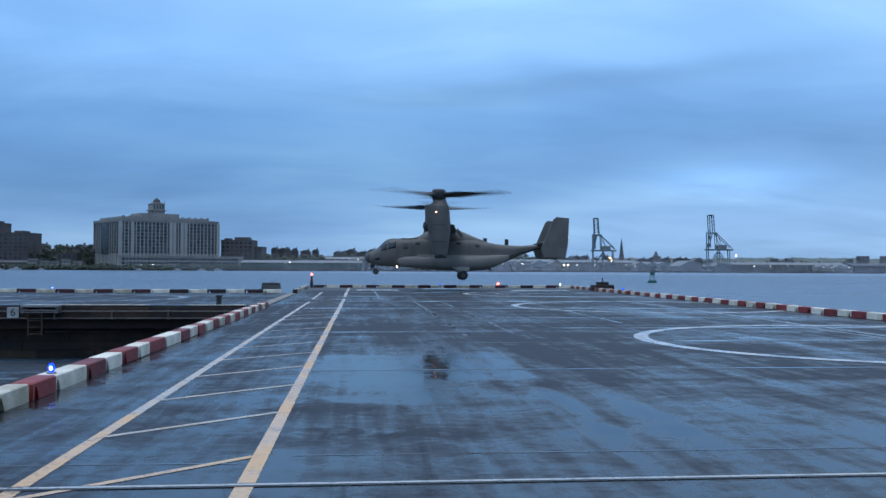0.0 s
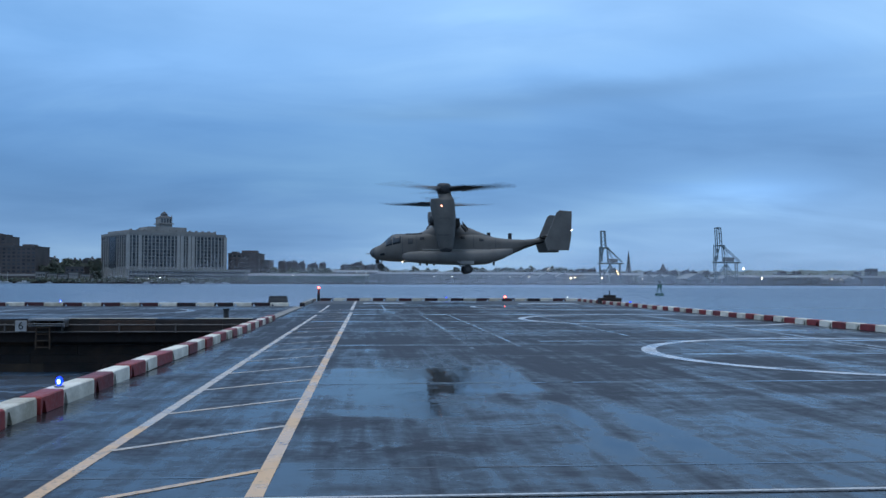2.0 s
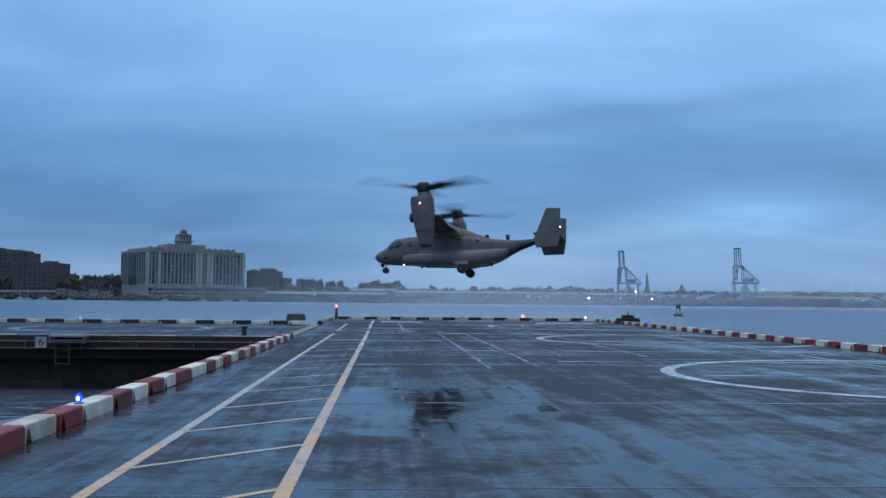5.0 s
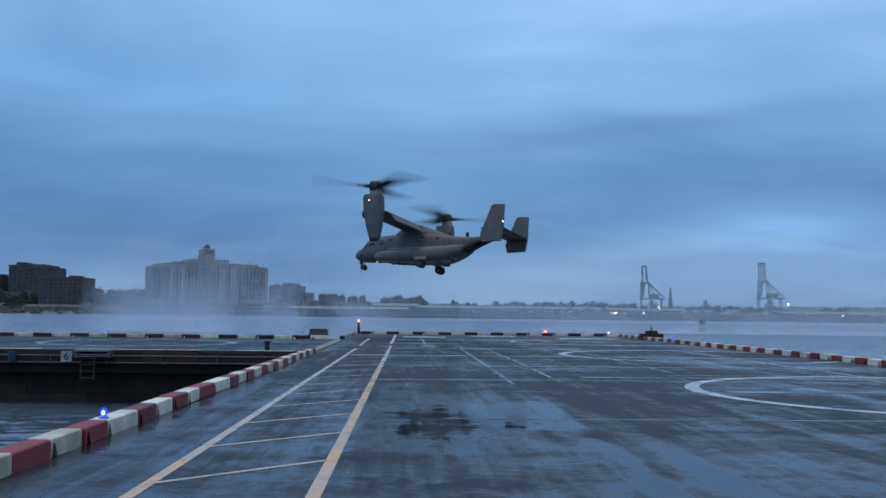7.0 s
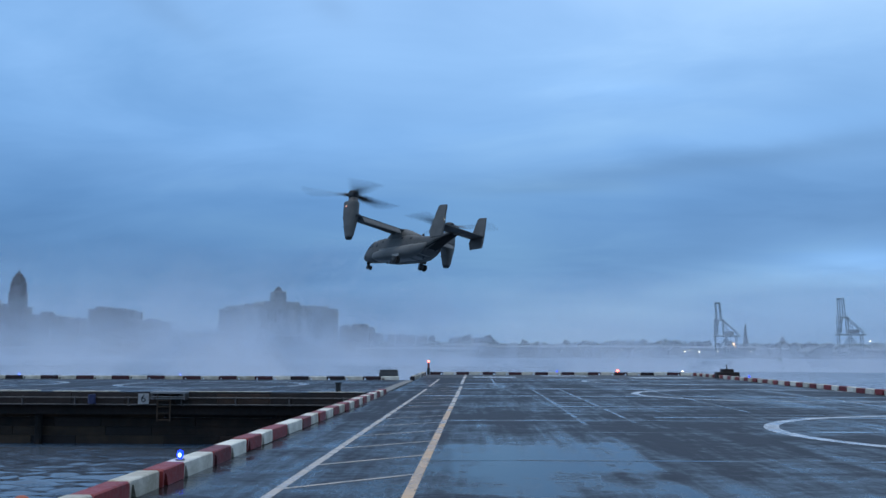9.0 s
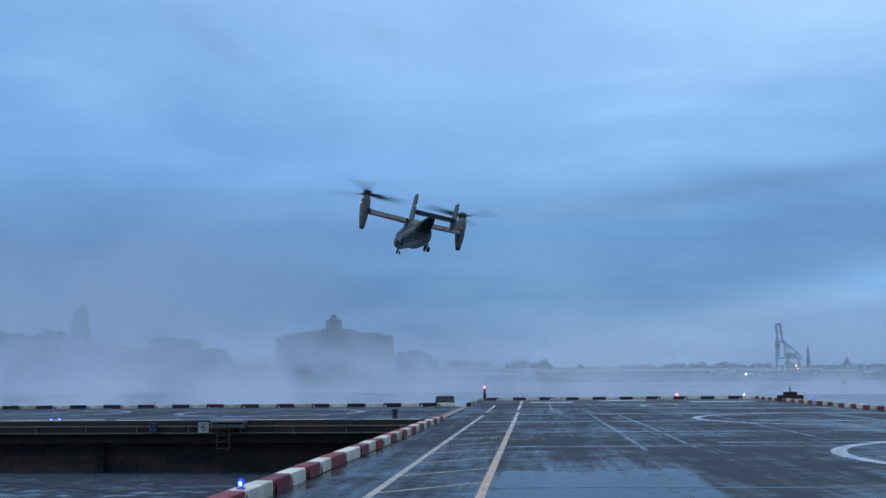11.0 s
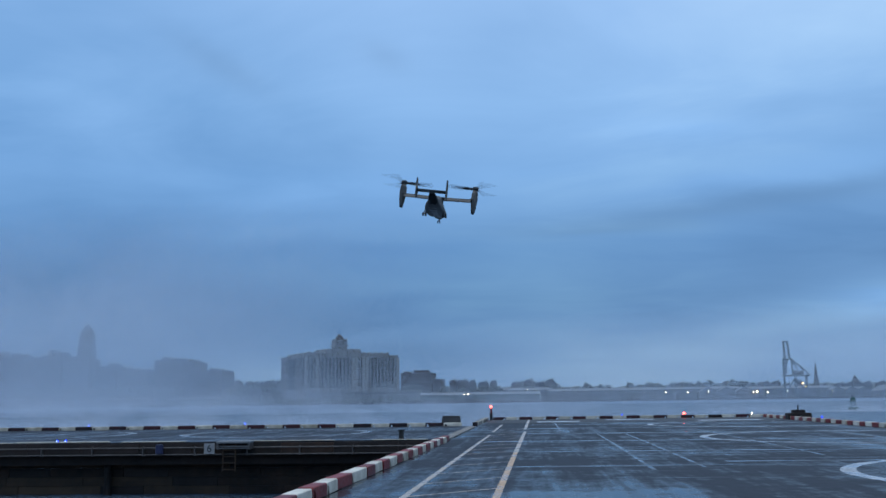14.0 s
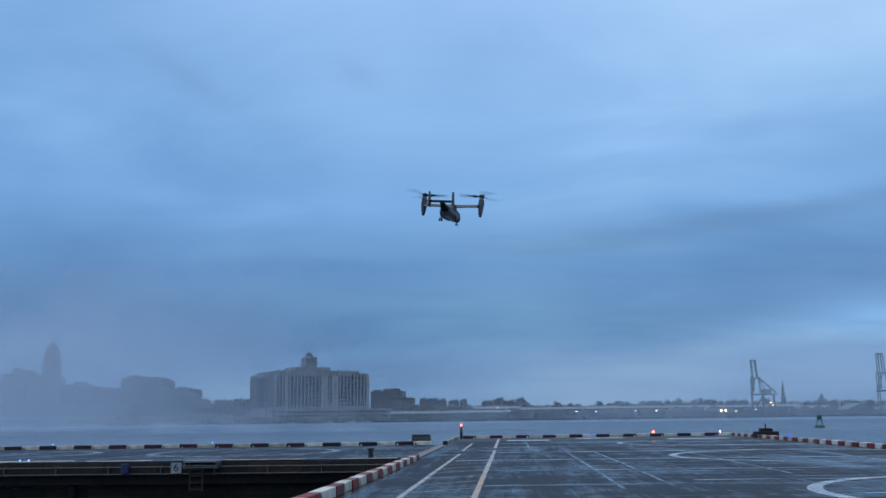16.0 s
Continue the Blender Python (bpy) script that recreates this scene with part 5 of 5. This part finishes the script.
    # nacelles, upright
    for s in (-1, 1):
        bm = BM()
        rings = []
        for z, ya, yf, hw, q in ((1.88, -0.42, 0.50, 0.30, 2.4), (2.1, -0.52, 0.60, 0.36, 2.5), (2.9, -0.62, 0.84, 0.46, 2.8), (3.7, -0.70, 1.02, 0.56, 3.0), (4.6, -0.72, 1.20, 0.62, 3.0), (5.3, -0.66, 1.30, 0.62, 3.0), (5.80, -0.60, 1.30, 0.60, 3.2), (5.93, -0.57, 1.24, 0.57, 3.0), (5.97, -0.50, 0.66, 0.50, 2.4), (6.42, -0.32, 0.72, 0.45, 2.0)):
            e = 2 / q
            rings.append([(s * 7.03 + hw * math.copysign(abs(math.cos(a)) ** e, math.cos(a)), (ya + yf) / 2 + (yf - ya) / 2 * math.copysign(abs(math.sin(a)) ** e, math.sin(a)), z) for a in (2 * math.pi * k / 24 for k in range(24))])
        loft(bm, rings)
        nac = part("nacelle", bm, GREY_SKIN, t, smooth=True)
        bm = BM()
        loft(bm, [[(s * 7.03 + r * 0.30 * math.cos(a), 0.04 + r * 0.44 * math.sin(a), z) for a in (2 * math.pi * k / 16 for k in range(16))] for r, z in ((1.16, 2.16), (1.12, 1.86), (0.98, 1.74), (0.7, 1.84))])
        part("exhaust", bm, BLACK, nac)
        bm = BM()
        box(bm, s * 7.03 - 0.50, s * 7.03 + 0.50, -0.3, 0.72, 3.02, 3.06)
        box(bm, s * 7.03 - 0.617, s * 7.03 + 0.617, -0.3, 0.75, 4.36, 4.38)
        part("vent_slot", bm, BLACK, nac)
        bm = BM()
        ball(bm, (s * 7.03, 1.18, 4.25), 0.34, 2, (0.9, 0.8, 1.3))
        part("intake", bm, BLACK, nac, "black engine air intake")
        bm = BM()
        rod(bm, (s * 6.3, -0.2, 4.3), (s * 6.72, -0.2, 4.3), 0.42, 14)
        part("tilt_joint", bm, GREY_DARK, nac)
        bm = BM()
        ball(bm, (s * 7.63, 0.42, 5.34), 0.055, 2)
        part("position_lamp", bm, POSITION_GLOW if s < 0 else BLUE_CORE, nac, "lit orange-red position lamp" if s < 0 else "pale position lamp")
    # tail: stabiliser and twin fins
    bm = BM()
    loft(bm, [[(x, -9.45 + 1.15 * math.cos(a), 3.24 + 0.14 * math.sin(a)) for a in (2 * math.pi * k / 14 for k in range(14))] for x in (-2.75, -1.3, 0, 1.3, 2.75)])
    part("stabiliser", bm, GREY_SKIN, t, smooth=True)
    for s in (-1, 1):
        bm = BM()
        slab(bm, [(s * 2.8, -8.38, 2.7), (s * 2.8, -8.62, 1.98), (s * 2.8, -10.45, 2.0), (s * 2.8, -10.66, 3.2), (s * 2.8, -10.70, 5.3), (s * 2.8, -9.66, 5.38), (s * 2.8, -9.42, 5.2)], 0.17, 0)
        fin = part("fin", bm, GREY_SKIN, t)
        bm = BM()
        slab(bm, [(s * 2.8, -10.15, 2.2), (s * 2.8, -10.49, 2.2), (s * 2.8, -10.71, 5.1), (s * 2.8, -10.15, 5.1)], 0.19, 0)
        part("rudder", bm, GREY_SKIN, fin)
    bm = BM()
    ball(bm, (-2.9, -10.66, 3.7), 0.026, 2)
    part("tail_lamp", bm, WHITE_GLOW, t, "lit white tail lamp")
    bm = BM()
    ball(bm, (-0.55, 3.6, 1.07), 0.034, 2)
    part("belly_lamp", bm, WHITE_GLOW, t, "lit white landing lamp")
    # small block added aft of the lamp to hide its glow from behind
    bm = BM()
    loft(bm, [[(-0.55 + w * c, y, 1.09 + h * e) for c, e in ((-1, 0.6), (1, 0.6), (0.8, -1), (-0.8, -1))] for y, w, h in ((3.54, 0.09, 0.09), (3.40, 0.08, 0.07), (3.1, 0.03, 0.02))])
    part("lamp_fairing", bm, GREY_DARK, t)
    # aerials and sensors
    for y, h in ((-3.9, 0.42), (-5.75, 0.36)):
        bm = BM()
        box(bm, -0.05, 0.05, y - 0.16, y + 0.16, 3.0, 3.22 + h, 0.02)
        part("aerial", bm, BLACK, t)
    for y in (2.1, 1.5, 0.9, -4.3):
        bm = BM()
        box(bm, -0.03, 0.03, y - 0.12, y + 0.05, 0.78, 1.08, 0.01)
        part("belly_aerial", bm, BLACK, t)
    bm = BM()
    ball(bm, (0.0, 5.75, 1.14), 0.20, 2)
    part("sensor_ball", bm, BLACK, t)
    bm = BM()
    rod(bm, (0.25, 6.2, 1.78), (0.25, 6.75, 1.80), 0.035, 6)
    part("pitot_tube", bm, STEEL, t)
    # landing gear
    gear = part("nose_gear", rod(BM(), (0, 5.42, 0.72), (0, 5.35, 1.4), 0.065), STEEL, t)
    for x in (-0.2, 0.2):
        wheel(gear, x, 5.45, 0.66, 0.28, 0.17)
    for s in (-1, 1):
        gear = part("main_gear", rod(BM(), (s * 1.95, -1.97, 0.42), (s * 1.75, -1.7, 1.3), 0.10), STEEL, t)
        bm = BM()
        rod(bm, (s * 1.95, -1.97, 0.45), (s * 1.85, -1.1, 1.1), 0.06)
        part("drag_brace", bm, STEEL, gear)
        for x in (-0.26, 0.26):
            wheel(gear, s * 1.95 + x, -1.97, 0.42, 0.42, 0.26)
    # rotors
    rotors = []
    for s in (-1, 1):
        bm = BM()
        loft(bm, [[(r * math.cos(a), r * math.sin(a), z) for a in (2 * math.pi * k / 20 for k in range(20))] for r, z in ((0.48, -0.42), (0.56, -0.24), (0.57, 0.14), (0.55, 0.32), (0.44, 0.43), (0.12, 0.48))])
        hub = part("rotor", bm, BLACK, t, "black rotor hub with three broad blades", True)
        hub.location = (s * 7.03, 0.22, 6.73)
        for k in range(3):
            bm = BM()
            rings = []
            for r, ch, tw, th in ((0.30, 0.46, 30, 0.40), (0.8, 0.58, 29, 0.36), (1.15, 0.72, 27, 0.22), (1.6, 1.0, 24, 0.11), (3.0, 0.88, 14, 0.09), (4.6, 0.68, 7, 0.06), (5.55, 0.58, 3, 0.045), (5.8, 0.40, 2, 0.03)):
                ring = []
                for a in (2 * math.pi * j / 10 for j in range(10)):
                    c, z = ch / 2 * math.cos(a), th / 2 * math.sin(a)
                    w = radians(tw) * s
                    ring.append((r, c * math.cos(w) - z * math.sin(w), c * math.sin(w) + z * math.cos(w) + 0.012 * r * r * 0.35))
                rings.append(ring)
            loft(bm, rings)
            b = part("blade", bm, BLACK, hub, smooth=True)
            b.rotation_euler = (0, 0, radians(120 * k))
        rotors.append(hub)
    return t, rotors


aircraft, rotors = build_aircraft()


# ---- rotor-wash spray and haze over the river ----
def billow(width, height, material, parent, seed, lean):
    """One curling fold of spray: a bowed, billowing sheet."""
    bm = BM()
    nx, nz = 20, 10
    grid = []
    for i in range(nx + 1):
        row = []
        for j in range(nz + 1):
            u, v = i / nx - 0.5, j / nz
            y = 0.10 * width * (u * u * 4) + height * 0.09 * noise.noise((u * 3 + seed, v * 1.2, seed * 1.7)) + height * (lean * v + 0.3 * v * v)
            row.append(bm.verts.new((u * width, y, v * height)))
        grid.append(row)
    for i in range(nx):
        for j in range(nz):
            bm.faces.new((grid[i][j], grid[i + 1][j], grid[i + 1][j + 1], grid[i][j + 1]))
    return part("billow", bm, material, parent, smooth=True)


def mist_bank(width, height, material, label, seed, lean=0.0):
    """A bank of spray made of overlapping folds."""
    t = thing("spray_bank", label, "spray", "spray banks")
    rng = random.Random(int(seed * 10))
    n = 1 if height >= 50 else 2
    step = width / n
    for k in range(n):
        ob = billow(step * (1.0 if n == 1 else 1.3), height * rng.uniform(0.85, 1.05), material, t, seed + k * 1.3, lean)
        ob.location = ((k - (n - 1) / 2) * step, rng.uniform(-0.04, 0.04) * width, 0)
    return t


SPRAY = "pale drifting bank of rotor-wash spray and haze above the river"
BANKS = (  # along, out, width, height, material, rise start, rise end, drift along, stays until, share left at the end
    (-9, 118, 74, 7, MIST_THIN, 0.2, 2.2, -14, 5.0, 0.0),
    (7, 112, 44, 9, MIST_THIN, 2.0, 4.6, -24, 6.0, 0.0),
    (-30, 104, 360, 7.5, MIST_LOW, 4.0, 8.2, -10, 12.0, 0.0),
    (-100, 140, 300, 16, MIST_LOW, 6.6, 9.6, -40, 12.2, 0.30),
    (-45, 200, 66, 30, MIST_LOW, 4.8, 7.7, -41, 9.4, 0.0),
    (190, 270, 420, 11, MIST_LOW, 4.4, 8.6, 10, 12.2, 0.3),
    (-130, 330, 340, 42, MIST_LOW, 6.0, 10.0, -70, 11.6, 0.45),
    (-290, 430, 400, 95, MIST_HAZE, 7.0, 10.6, -70, 12.5, 0.85),
    (-420, 560, 640, 150, MIST_HAZE, 6.4, 10.8, -60, 13.0, 0.88),
    (-530, 700, 860, 215, MIST_HAZE, 6.8, 11.4, -50, 13.0, 0.92),
    # sheet standing in for distant haze, partly up from the start
    (230, 620, 1000, 60, MIST_VEIL, -3.6, 10.4, 20, 14.4, 0.80),
)
banks = [mist_bank(b[2], b[3], b[4], SPRAY, k * 3.7 + 1, 0.9 if b[3] < 30 else 0.0) for k, b in enumerate(BANKS)]


# ---- what moves ----
def motions():
    flight = (
        (0.0, 6.75, 81.8, 0.84, 0.5, 0.4, 86.1), (1.0, 6.66, 82.1, 1.60, 0.2, 0.3, 87.0), (2.0, 6.61, 82.6, 2.44, -0.2, 0.2, 87.3),
        (3.0, 6.62, 83.1, 3.05, -1.2, 1.2, 84.4), (4.0, 6.58, 83.82, 3.53, -2.0, 2.6, 80.2), (5.2, 4.9, 85.6, 4.05, -1.5, 4.4, 72.6),
        (6.5, 2.13, 88.43, 4.93, -1.1, 6.1, 63.7), (7.2, -0.41, 92.2, 6.30, -1.5, 6.8, 58.8), (8.0, -4.02, 96.81, 8.14, -1.1, 8.1, 51.8),
        (8.5, -6.40, 100.87, 9.56, -1.1, 8.8, 47.1), (9.0, -8.84, 106.0, 11.29, -1.1, 9.2, 42.7), (9.5, -11.19, 111.31, 13.03, -1.1, 9.4, 38.3),
        (10.7, -15.8, 125.6, 18.1, -1.3, 10.1, 26.5), (12.0, -19.02, 143.51, 24.33, -1.6, 10.3, 15.4), (12.8, -19.62, 156.78, 28.8, -1.8, 9.5, 9.0),
        (13.5, -19.49, 170.21, 33.12, -2.0, 8.5, 3.2), (14.5, -18.0, 190.93, 39.27, -1.6, 6.9, -3.9), (16.0, -12.77, 222.43, 47.34, -0.4, 5.8, -11.1))
    walk(aircraft, [(r[0], pose(*r[1:])) for r in flight])
    # 400 turns a minute, keyed thirty times a second
    for hub, way, first in zip(rotors, (-1, 1), (8, 62)):
        x, y, z = hub.location
        walk(hub, [(k / 30, pose(x, y, z, 0, 0, first + way * 80.0 * k)) for k in range(481)])
    for ob, (a, d, w, h, _, t0, t1, drift, hold, left) in zip(banks, BANKS):
        rows = []
        for t in sorted({0.0, max(t0, 0.0), (t0 + t1) / 2, t1, max(hold, t1), min(16.0, hold + 1.7), min(16.0, hold + 3.4), 16.0}):
            up = min(1.0, max(0.0, (t - t0) / (t1 - t0)))
            fall = min(1.0, max(0.0, (t - hold) / 3.4)) * (1 - left)
            m = shore(a + drift * max(0.0, t - t0) / (16 - t0), d, WATER_Z - h * (1 - up) - 0.4 - h * fall)
            rows.append((t, m))
        walk(ob, rows)


motions()
